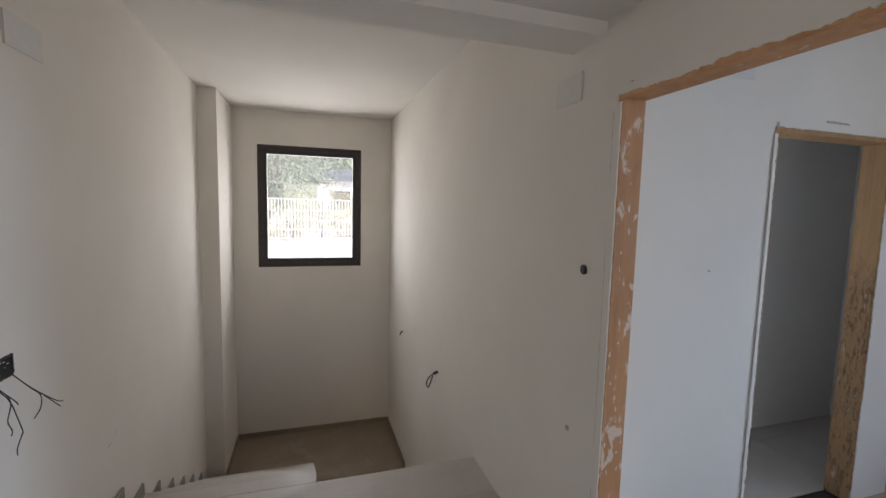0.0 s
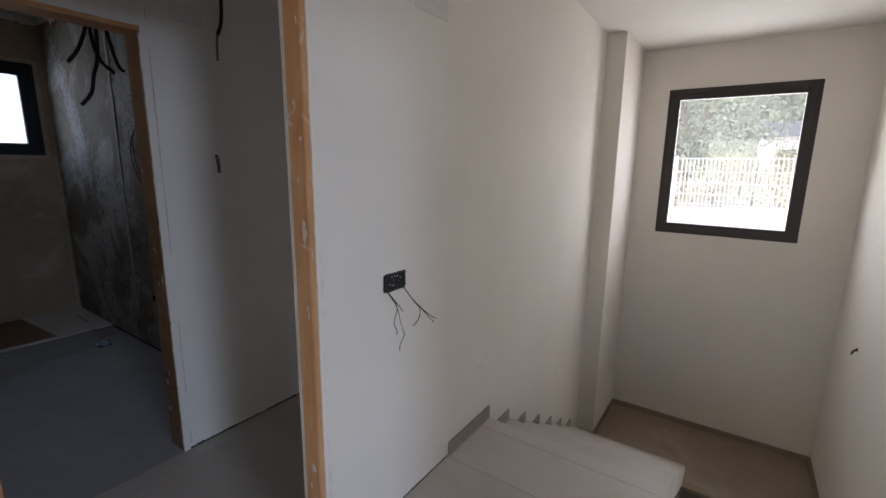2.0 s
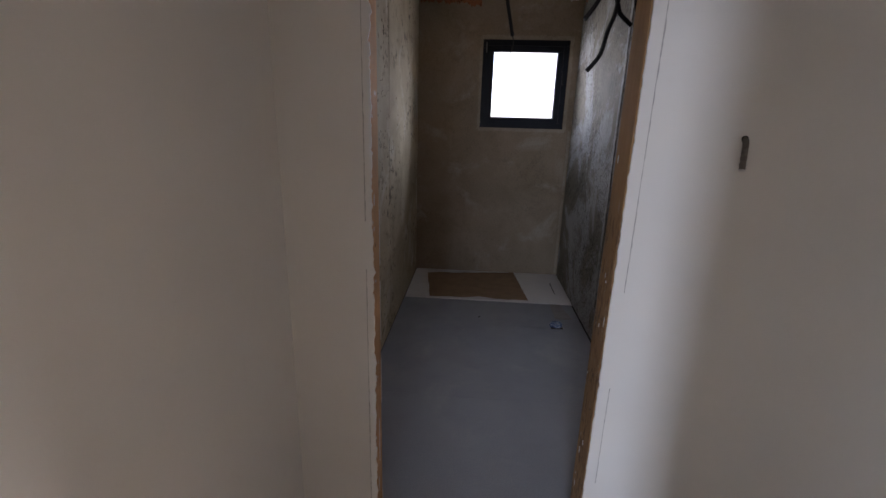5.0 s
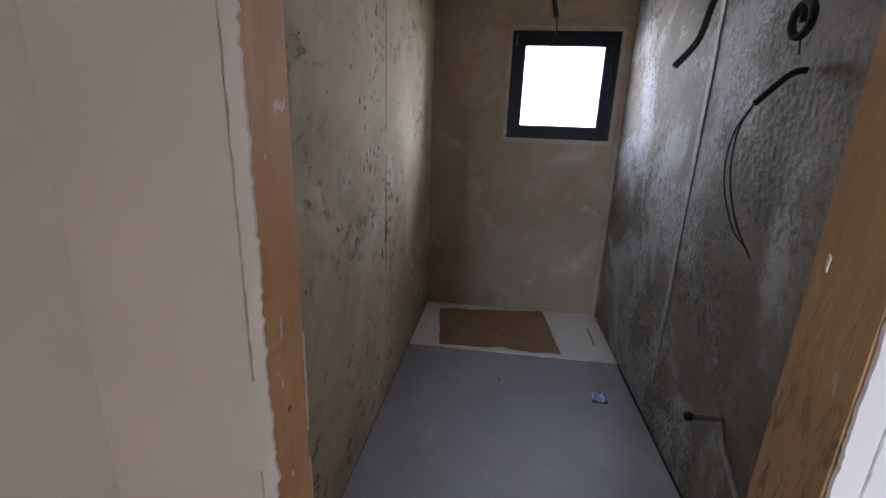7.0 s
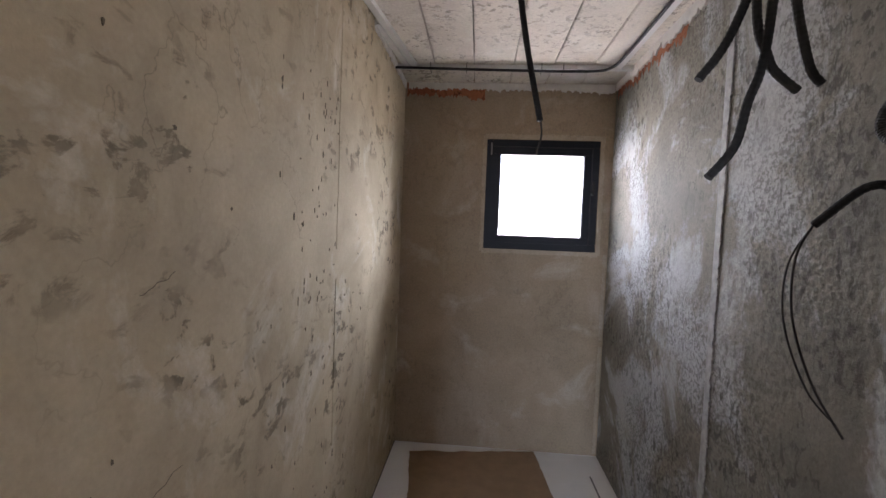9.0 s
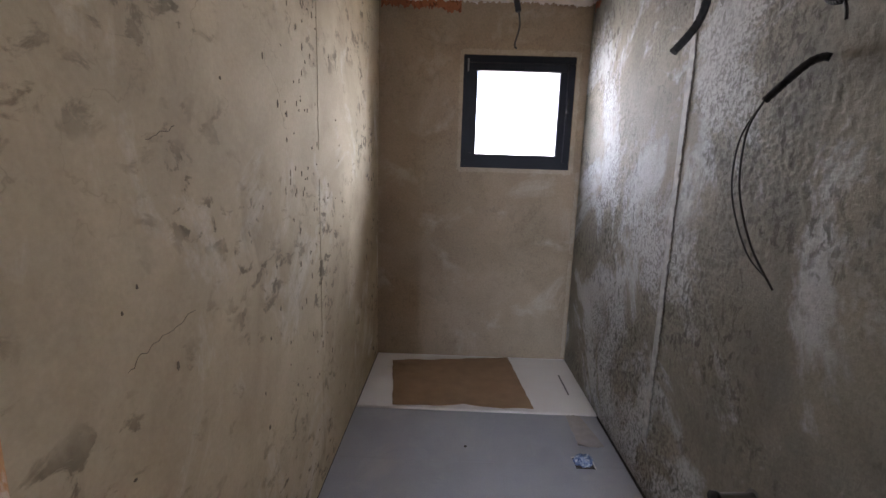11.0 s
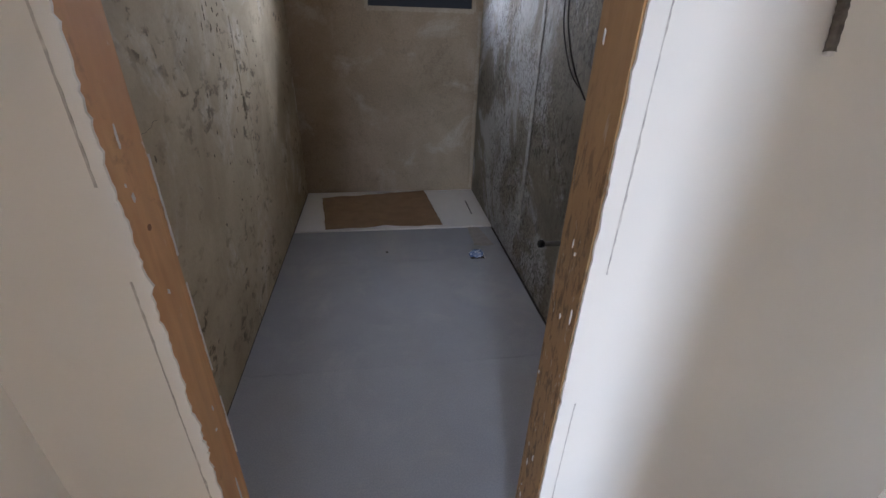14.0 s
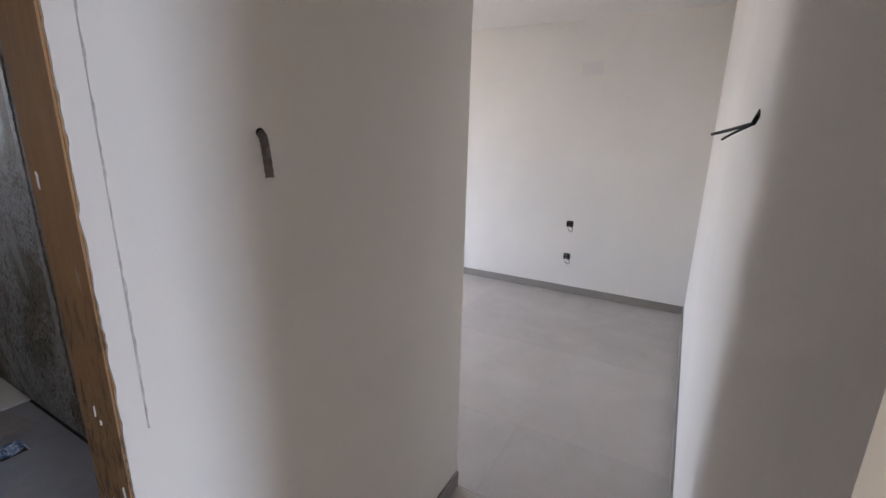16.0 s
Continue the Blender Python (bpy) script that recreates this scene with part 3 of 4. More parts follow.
def flap(bm, corners, z, lift, n=14, seed=3):
    """A thin sheet over four corners (x, y), slightly curled, with uneven edges."""
    rng = random.Random(seed)
    (ax, ay), (bx, by), (cx, cy), (dx, dy) = corners
    top, low = [], []
    for j in range(n + 1):
        v = j / n
        for i in range(n + 1):
            u = i / n
            x = (ax * (1 - u) + bx * u) * (1 - v) + (dx * (1 - u) + cx * u) * v
            y = (ay * (1 - u) + by * u) * (1 - v) + (dy * (1 - u) + cy * u) * v
            if i in (0, n):
                x += rng.uniform(-0.004, 0.004)
            if j in (0, n):
                y += rng.uniform(-0.009, 0.009)
            rim = max(abs(u - 0.5), abs(v - 0.5)) * 2
            h = z + lift * max(0, rim - 0.8) * 5 * (0.3 + 0.7 * noise.noise(Vector((u * 3, v * 3, seed))) ** 2 * 4)
            top.append(bm.verts.new((x, y, h + 0.005)))
            low.append(bm.verts.new((x, y, h)))
    w = n + 1
    for j in range(n):
        for i in range(n):
            a, b, c, d = j * w + i, j * w + i + 1, (j + 1) * w + i + 1, (j + 1) * w + i
            bm.faces.new((top[a], top[b], top[c], top[d]))
            bm.faces.new((low[d], low[c], low[b], low[a]))
    ring = [i for i in range(w)] + [j * w + n for j in range(1, w)] + [n * w + i for i in range(n - 1, -1, -1)] + [j * w for j in range(n - 1, 0, -1)]
    for p, q in zip(ring, ring[1:] + ring[:1]):
        bm.faces.new((top[p], low[p], low[q], top[q]))
    return bm


single("cardboard_sheet", flap(bmesh.new(), [(-0.505, 3.135), (0.437, 3.27), (0.507, 2.485), (-0.415, 2.475)], 0.0055, 0.012), CARD, "brown cardboard sheet lying on the white shower tray", "cardboard")
grate = thing("tray_drain", (0.795, 2.85, 0.005), "narrow grey slot drain in the shower tray", "drain")
part("slot", boxes((0.788, 0.800, 2.70, 3.0, 0.0046, 0.0072), bevel=0.0008), GREYPIPE, grate)
drain = thing("floor_drain", (BAG[0], BAG[1], 0), "square hole for a drain cut in the grey floor tile", "drain")
# the shade inside the hole is a thin dark plate on the tile
part("cavity", boxes((BAG[0] - 0.050, BAG[0] + 0.050, BAG[1] - 0.048, BAG[1] + 0.042, 0.0002, 0.0012)), SHADE_DIRT, drain, "dark hole")
for r in ((-0.054, 0.054, 0.042, 0.048), (0.050, 0.056, -0.048, 0.042)):
    part("chipped_edge", boxes((BAG[0] + r[0], BAG[0] + r[1], BAG[1] + r[2], BAG[1] + r[3], 0.0, 0.0022), bevel=0.0008), SLOP, drain, "pale chipped mortar edge")
bm = bmesh.new()
bmesh.ops.create_icosphere(bm, subdivisions=5, radius=1.0)
for v in bm.verts:
    d = 1 + 0.30 * noise.noise(v.co * 2.1) + 0.22 * abs(noise.noise(v.co * 5)) - 0.20 * abs(noise.noise(v.co * 9 + Vector((3, 1, 2))))
    v.co = Vector((v.co.x * 0.046 * d, v.co.y * 0.040 * d, 0.014 + max(v.co.z, -0.3) * 0.030 * d))
    v.co += Vector((BAG[0], BAG[1], 0.0))
single("plastic_bag", bm, BLUEBAG, "crumpled pale blue plastic bag stuffed in the floor drain", "plastic bag", smooth=False)
bm = bmesh.new()
bmesh.ops.create_icosphere(bm, subdivisions=2, radius=0.009)
for v in bm.verts:
    v.co = Vector((v.co.x * (1 + 0.3 * noise.noise(v.co * 200)), v.co.y, v.co.z * 0.5)) + Vector((0.051, 2.077, 0.003))
single("mortar_crumb", bm, SHADE_DIRT, "small dark crumb of mortar on the floor", "rubble")
single("mortar_smear", flap(bmesh.new(), [(0.705, 2.44), (0.79, 2.44), (0.85, 2.12), (0.70, 2.13)], 0.0003, 0.0, 8, 9), plain("dusty_floor_smear", (0.34, 0.315, 0.29), 0.8, 0.0, 0.1, 20), "dusty smear of mortar on the grey floor tile", "mortar")


# ---- ragged plaster along openings and wall feet ----
def ragged(bm, axis, along0, along1, edge, sign, width, amp, plane, out, seed, step=0.009, upright=True, gaps=0.0):
    """A thin ragged layer on a wall face. axis: the in-plane direction across the strip ('x' or 'y'); upright: it runs along z, else it runs
    along that axis and spreads in z. plane, out: the wall face and the signed thickness."""
    rng = random.Random(seed)
    n = max(2, int((along1 - along0) / step))
    rows = []
    for i in range(n + 1):
        t = along0 + (along1 - along0) * i / n
        k = 0.55 * noise.noise(Vector((t * 5.0, seed * 3.7, 0))) + 0.7 * noise.noise(Vector((t * 27.0, seed, 1.0))) + 0.5 * noise.noise(Vector((t * 85.0, seed, 2.0)))
        w = max(0.0015, width + amp * k + rng.uniform(-0.15, 0.15) * amp)
        if gaps and noise.noise(Vector((t * 4.0, seed * 1.3, 5.0))) < gaps - 0.5:
            w = 0.0
        pts = []
        for a in (edge, edge + sign * w):
            for d in (plane, plane + out):
                if upright:
                    pts.append((a, d, t) if axis == "x" else (d, a, t))
                else:
                    pts.append((t, d, a) if axis == "x" else (d, t, a))
        rows.append((w, [bm.verts.new(p) for p in pts]))
    for (wa, a), (wb, b) in zip(rows, rows[1:]):
        if wa == 0 or wb == 0:
            continue
        for p, q in ((0, 1), (1, 3), (3, 2), (2, 0)):
            bm.faces.new((a[p], a[q], b[q], b[p]))
    loose = [v for v in bm.verts if not v.link_faces]
    bmesh.ops.delete(bm, geom=loose, context="VERTS")
    return bm


def trim(name, bm, mat, label):
    return structure(name, bm, mat, label, "plaster")


for x, sg, face, out, top, seed, wd, am in ((D1[0], 1, -1.164, -0.004, D1[2], 1, 0.026, 0.005), (D1[1], -1, -1.164, -0.004, D1[2], 2, 0.012, 0.003), (D2[0], 1, 0.003, -0.006, D2[2], 3, 0.044, 0.009),
                                                   (D2[1], -1, 0.003, -0.006, D2[2], 4, 0.031, 0.004), (D3[1], -1, -3.141, 0.005, D3[2], 5, 0.033, 0.004), (D3[0], 1, -3.141, 0.005, D3[2], 6, 0.018, 0.006)):
    trim("plaster_lip", ragged(bmesh.new(), "x", 0.0, top - 0.03, x - sg * 0.022, sg, wd, am, face, out, seed), WHITE, "ragged white plaster edge lapping over the door frame")
for x0, x1, z, face, out, seed in ((D1[0], D1[1], D1[2] + 0.022, -1.164, -0.004, 11), (D2[0], D2[1], D2[2] + 0.022, 0.003, -0.006, 12), (D3[0], D3[1], D3[2] + 0.022, -3.141, 0.005, 13)):
    trim("plaster_lip", ragged(bmesh.new(), "x", x0, x1, z, -1, 0.030 if seed == 13 else 0.018, 0.012, face, out, seed, upright=False), WHITE, "ragged white plaster edge under the lintel")
for y, sg, seed in ((D4[0], 1, 21), (D4[1], -1, 22)):
    trim("plaster_lip", ragged(bmesh.new(), "y", 0.0, D4[2] - 0.03, y - sg * 0.022, sg, 0.020, 0.010, 0.566, -0.004, seed), WHITE, "ragged white plaster edge lapping over the door frame")
trim("plaster_lip", ragged(bmesh.new(), "y", D4[0], D4[1], D4[2] + 0.022, -1, 0.018, 0.01, 0.566, -0.004, 23, upright=False), WHITE, "ragged white plaster edge under the lintel")
# inner lips on the frames, splashes left by the trowel
for x, sg, y0, out, top, seed in ((D2[0] + 0.012, 1, 0.133, 0.0, D2[2], 31),):
    trim("plaster_lip", ragged(bmesh.new(), "y", 0.0, min(top, 1.3), 0.137, -1, 0.004, 0.007, x, sg * 0.002, seed, gaps=0.5), SLOP, "thin broken line of plaster along the frame")
for x, sg, top, seed, fy in ((D1[0] + 0.012, 1, D1[2], 33, -1.103), (D1[1] - 0.012, -1, D1[2], 34, -1.081)):
    trim("plaster_lip", ragged(bmesh.new(), "y", 0.0, top - 0.05, fy, -1, 0.003, 0.006, x, sg * 0.002, seed, gaps=0.45), SLOP, "thin broken line of plaster along the frame")
# filled joints beside the frames
for x, seed, gp, face in ((-0.388, 41, 0.2, -0.0031), (0.4465, 42, 0.42, -0.0003)):
    trim("plaster_crack", ragged(bmesh.new(), "x", 0.03, 2.2, x, 1, 0.003, 0.003, face, -0.0008, seed, gaps=gp), CRACK, "fine grey crack in the plaster beside the doorway")
trim("plaster_crack", ragged(bmesh.new(), "x", 0.3, 2.12, 0.356, 1, 0.0025, 0.004, -3.1447, 0.0012, 43, gaps=0.5), CRACK, "fine grey crack in the plaster beside the doorway")
PINKISH = plain("stained_plaster", (0.765, 0.70, 0.645), 0.9, 0.0, 0.08, 25)
for x, sg, face, out, z0, z1, w, am, seed in ((0.402, 1, -1.1603, -0.0008, 0.0, 2.1, 0.020, 0.022, 91), (-0.42, -1, -1.1603, -0.0008, 0.5, 2.1, 0.006, 0.012, 92), (0.347, 1, -3.1447, 0.0008, 0.2, 2.0, 0.014, 0.012, 93),
                                              (0.431, 1, -0.0003, -0.0008, 0.0, 2.1, 0.006, 0.008, 94)):
    trim("plaster_smear", ragged(bmesh.new(), "x", z0, z1, x, sg, w, am, face, out, seed, gaps=0.3), PINKISH, "pinkish stained plaster beside the door frame")
SCUFF = plain("grey_scuff", (0.42, 0.40, 0.37), 0.9, 0.0, 0.2, 60)
for x0, x1, z, face, out, seed in ((1.51, 1.55, 0.38, -1.1603, -0.0008, 95), (1.60, 1.615, 0.41, -1.1603, -0.0008, 96), (0.47, 0.482, 0.075, -0.0003, -0.0008, 97), (-0.60, -0.585, 0.05, -0.0003, -0.0008, 98)):
    trim("scuff_mark", ragged(bmesh.new(), "x", x0, x1, z, 1, 0.004, 0.004, face, out, seed, upright=False), SCUFF, "small grey scuff on the white wall")
for y0, y1, z, w, seed in ((-4.72, -4.55, 2.075, 0.012, 99), (-3.89, -3.875, 1.352, 0.006, 100)):
    trim("scuff_mark", ragged(bmesh.new(), "y", y0, y1, z, 1, w, 0.008, 0.5697, -0.0008, seed, upright=False), SCUFF, "small grey smear on the white wall")
# gap under the wall plaster: its shade is drawn as thin dark strips
for x0, x1, seed in ((-0.655, D2[0] - 0.012, 51), (D2[1] + 0.012, 1.28, 52)):
    trim("wall_foot_gap", ragged(bmesh.new(), "x", x0, x1, 0.0005, 1, 0.010, 0.007, -0.0002, -0.0012, seed, upright=False), SHADE_DIRT, "uneven dark strip painted as the shade of a gap under the wall plaster")
trim("wall_foot_gap", ragged(bmesh.new(), "x", D1[1] + 0.02, 1.2, 0.0005, 1, 0.006, 0.004, -1.1602, -0.0012, 53, upright=False), SHADE_DIRT, "uneven dark strip painted as the shade of a gap under the wall plaster")
trim("wall_foot_gap", ragged(bmesh.new(), "x", D3[1] + 0.03, 1.54, 0.0005, 1, 0.007, 0.006, -3.1448, 0.0012, 54, upright=False), SLOP, "crumbled plaster at the foot of the wall")
# chipped plaster over the south doorway
trim("plaster_chip", ragged(bmesh.new(), "x", 0.13, 0.32, 2.012, 1, 0.030, 0.014, -3.1447, 0.0012, 61, upright=False), CHIP, "chipped patch of bare grey plaster over the doorway")
trim("plaster_chip", ragged(bmesh.new(), "x", -0.22, -0.05, 2.012, 1, 0.016, 0.012, -3.1447, 0.0012, 62, upright=False), CHIP, "chipped patch of bare grey plaster over the doorway")

# coarse rough coat of render on the bathroom's east wall
def rough_coat(x, y0, y1, z0, z1, step, depth):
    ny, nz = int((y1 - y0) / step), int((z1 - z0) / step)
    verts, faces = [], []
    for j in range(nz + 1):
        for i in range(ny + 1):
            y, z = y0 + (y1 - y0) * i / ny, z0 + (z1 - z0) * j / nz
            where = 0.5 + 1.6 * noise.noise(Vector((y * 1.3, z * 1.1, 4.0)))
            edge = min(1.0, min(i, ny - i, j, nz - j) / 8)
            lump = max(0.0, 0.25 + noise.noise(Vector((y * 55, z * 60, 1.0)))) ** 1.5 + 0.8 * max(0.0, noise.noise(Vector((y * 120, z * 120, 9.0))))
            soft = 0.5 + 0.5 * noise.noise(Vector((y * 5, z * 5, 7.0)))
            h = edge * (0.002 * soft + depth * min(1.0, max(0.06, where)) * lump)
            verts.append((x - h, y, z))
    for j in range(nz):
        for i in range(ny):
            a = j * (ny + 1) + i
            faces.append((a, a + 1, a + ny + 2, a + ny + 1))
    me = bpy.data.meshes.new("render_coat")
    me.from_pydata(verts, [], faces)
    me.materials.append(CEM_RIGHT)
    for p in me.polygons:
        p.use_smooth = True
    return tagged(new("render_coat", me), "coarse lumpy grey cement coat on the bathroom wall", "plaster", kind="structure")


rough_coat(0.9138, 0.145, 3.295, 0.012, 2.76, 0.009, 0.0045)

# bathroom wall details
trim("render_strip", ragged(bmesh.new(), "y", 0.05, 2.75, 1.79, -1, 0.022, 0.008, -0.6548, 0.0025, 71, gaps=0.2), CEM_LEFT, "raised pale vertical screed strip in the render")
trim("render_strip", ragged(bmesh.new(), "y", 0.25, 2.6, 1.835, -1, 0.042, 0.014, 0.9148, -0.008, 72), STRIP, "raised pale vertical screed strip in the render")
trim("render_strip", ragged(bmesh.new(), "x", 0.02, 1.55, 0.905, -1, 0.024, 0.008, 3.2998, -0.005, 73, gaps=0.2), SURROUND, "raised pale screed strip in the corner")
for a0, a1, e, sg, up, seed in ((-0.03, 0.84, 2.392, 1, False, 74), (-0.03, 0.84, 1.563, -1, False, 75)):
    trim("window_surround", ragged(bmesh.new(), "x", a0, a1, e, sg, 0.035, 0.012, 3.2998, -0.003, seed, upright=False), SURROUND, "pale filler around the window frame")
for e, sg, seed in ((-0.017, -1, 76), (0.827, 1, 77)):
    trim("window_surround", ragged(bmesh.new(), "x", 1.54, 2.42, e, sg, 0.028, 0.012, 3.2998, -0.003, seed), SURROUND, "pale filler around the window frame")
trim("plaster_slop", ragged(bmesh.new(), "x", -0.63, 0.9, 2.80, -1, 0.055, 0.035, 3.2998, -0.012, 78, upright=False), SLOP, "pale plaster smeared under the ceiling")
trim("brick_patch", ragged(bmesh.new(), "x", -0.64, -0.05, 2.80, -1, 0.105, 0.055, 3.2998, -0.004, 79, upright=False), BRICK, "strip of bare orange brick above the render")
trim("brick_patch", ragged(bmesh.new(), "y", 2.2, 3.25, 2.80, -1, 0.10, 0.07, 0.9148, -0.004, 80, upright=False), BRICK, "strip of bare orange brick above the render")
trim("plaster_slop", ragged(bmesh.new(), "y", 1.9, 3.28, 2.80, -1, 0.055, 0.05, 0.9148, -0.014, 81, upright=False), SLOP, "pale plaster smeared under the ceiling")
trim("plaster_slop", ragged(bmesh.new(), "y", 2.3, 3.28, 2.80, -1, 0.04, 0.03, -0.6548, 0.01, 82, upright=False), SLOP, "pale plaster smeared under the ceiling")

# ---- ceiling profiles and cables in the bathroom ----
def profile(a, b, label):
    """A C-shaped metal rail between two points under the ceiling."""
    a, b = Vector(a), Vector(b)
    d = (b - a).normalized()
    s = d.cross(Vector((0, 0, 1))).normalized()
    bm = bmesh.new()
    sec = [(-0.018, 0), (0.018, 0), (0.018, 0.026), (0.0165, 0.026), (0.0165, 0.0015), (-0.0165, 0.0015), (-0.0165, 0.026), (-0.018, 0.026)]
    ends = [[bm.verts.new(p + s * u + Vector((0, 0, w))) for u, w in sec] for p in (a, b)]
    for i in range(8):
        bm.faces.new((ends[0][i], ends[0][(i + 1) % 8], ends[1][(i + 1) % 8], ends[1][i]))
    bm.faces.new(ends[0]), bm.faces.new(ends[1][::-1])
    return single("ceiling_profile", bm, ZINC, label, "metal profile", "ceiling profiles")


profile((-0.645, 2.93, 2.772), (0.905, 2.93, 2.772), "white metal ceiling profile along the end wall")
profile((0.80, 0.3, 2.772), (0.80, 2.905, 2.772), "white metal ceiling profile along the rough wall")
profile((-0.53, 2.90, 2.772), (-0.64, 2.0, 2.772), "loose white metal ceiling profile lying askew")
profile((-0.58, 2.90, 2.772), (-0.645, 2.3, 2.772), "loose white metal ceiling profile lying askew")


def cable(name, points, r, mat, label, category="cable", ribs=0.0, group=""):
    return single(name, tube(bmesh.new(), points, r, 10, ribs), mat, label, category, group, smooth=not ribs)


cable("ceiling_cable", [(-0.65, 2.86, 2.755), (-0.50, 2.90, 2.766), (-0.2, 2.905, 2.762), (0.2, 2.90, 2.755), (0.6, 2.905, 2.755), (0.74, 2.86, 2.762), (0.775, 2.6, 2.772), (0.775, 1.9, 2.775), (0.78, 1.0, 2.775)], 0.009, BLACK, "black cable running along the ceiling profile")
for x in (-0.42, 0.31, 0.45, -0.18):
    bm = boxes((x - 0.002, x + 0.002, 2.888, 2.955, 2.750, 2.7535), (x - 0.002, x + 0.002, 2.888, 2.892, 2.750, 2.80))
    single("cable_tie", bm, BLACK, "black tie holding the cable to the profile", "cable tie", "cable ties")


def conduit(points, wire, label):
    root = thing("conduit", points[0], label, "conduit", "loose conduits")
    part("sleeve", tube(bmesh.new(), points, 0.0115, 10, 0.0012), BLACK, root)
    if wire:
        part("wire", tube(bmesh.new(), wire, 0.0035, 6), WIRE, root, "thin grey wire", smooth=True)
    return root


conduit([(0.03, 1.55, 2.80), (0.045, 1.555, 2.6), (0.085, 1.57, 2.37), (0.145, 1.57, 2.10)], [(0.145, 1.57, 2.11), (0.152, 1.57, 2.05), (0.138, 1.57, 1.99), (0.146, 1.57, 1.975)], "black corrugated conduit hanging from the ceiling with a bent wire")
conduit([(0.66, 1.14, 2.80), (0.60, 1.13, 2.4), (0.535, 1.12, 2.20), (0.468, 1.12, 2.096)], None, "short black corrugated conduit hanging from the ceiling")
conduit([(0.64, 1.10, 2.80), (0.63, 1.11, 2.4), (0.62, 1.12, 2.154), (0.589, 1.12, 2.042), (0.565, 1.12, 1.935), (0.507, 1.12, 1.856)], None, "long black corrugated conduit hanging in a curve")
conduit([(0.61, 1.16, 2.80), (0.61, 1.15, 2.3), (0.628, 1.12, 2.154), (0.65, 1.12, 2.115), (0.703, 1.12, 2.072)], None, "short black corrugated conduit hanging from the ceiling")
conduit([(0.69, 1.16, 2.80), (0.69, 1.15, 2.4), (0.719, 1.12, 2.149), (0.756, 1.12, 2.09)], None, "short black corrugated conduit hanging from the ceiling")
ring = [(0.725 + 0.0 * k, 0.87 + 0.042 * math.sin(a), 1.945 + 0.042 * math.cos(a)) for k, a in enumerate([2 * math.pi * i / 14 for i in range(15)])]
conduit([(0.74, 0.86, 2.80), (0.735, 0.865, 2.3), (0.73, 0.868, 2.05), *ring, (0.735, 0.88, 1.94)], [(0.727, 0.87, 1.905), (0.725, 0.855, 1.88), (0.723, 0.848, 1.855)], "black corrugated conduit coiled into a loop")
conduit([(0.90, 1.09, 1.845), (0.885, 1.10, 1.848), (0.86, 1.125, 1.83), (0.811, 1.185, 1.749)], [(0.811, 1.185, 1.752), (0.79, 1.21, 1.66), (0.80, 1.22, 1.50), (0.84, 1.19, 1.33), (0.898, 1.15, 1.202)], "black conduit bending out of the wall with hanging wires")
last = [o for o in scene.objects if o.name.startswith("conduit") and o.parent is None][-1]
part("wire", tube(bmesh.new(), [(0.811, 1.185, 1.752), (0.782, 1.225, 1.64), (0.79, 1.235, 1.48), (0.835, 1.20, 1.31), (0.89, 1.165, 1.23)], 0.003, 6), WIRE, last, "thin black wire", smooth=True)

waste = thing("water_pipe", (0.913, 1.10, 0.35), "grey capped water pipe stub in a wall groove", "pipe")
part("stub", tube(bmesh.new(), [(0.93, 1.105, 0.54), (0.765, 1.065, 0.564)], 0.013, 14), GREYPIPE, waste, smooth=True)
part("cap", tube(bmesh.new(), [(0.772, 1.067, 0.563), (0.755, 1.063, 0.566)], 0.018, 14), BLACK, waste, smooth=True)
part("riser_pipe", tube(bmesh.new(), [(0.905, 1.10, 0.545), (0.905, 1.06, 0.47), (0.905, 0.98, 0.41), (0.907, 0.88, 0.34)], 0.011, 12), STRIP, waste, smooth=True)
part("collar", disc(bmesh.new(), (0.912, 1.10, 0.542), (1, 0.2, 0), 0.024, 0.008), GREYPIPE, waste)

# window fittings
part("sash_handle", boxes((0.766, 0.782, 3.262, 3.296, 1.985, 2.005), (0.766, 0.782, 3.250, 3.264, 1.985, 2.085), bevel=0.003), BLACK, bathwin, "black window handle")
part("hinge", boxes((0.012, 0.024, 3.284, 3.298, 2.27, 2.36), bevel=0.002), GREYPIPE, bathwin, "grey hinge")

# ---- electrical leftovers on the white walls ----
def wires(root, lines, r=0.0018):
    for p in lines:
        part("wire", tube(bmesh.new(), p, r, 6), WIRE, root, smooth=True)


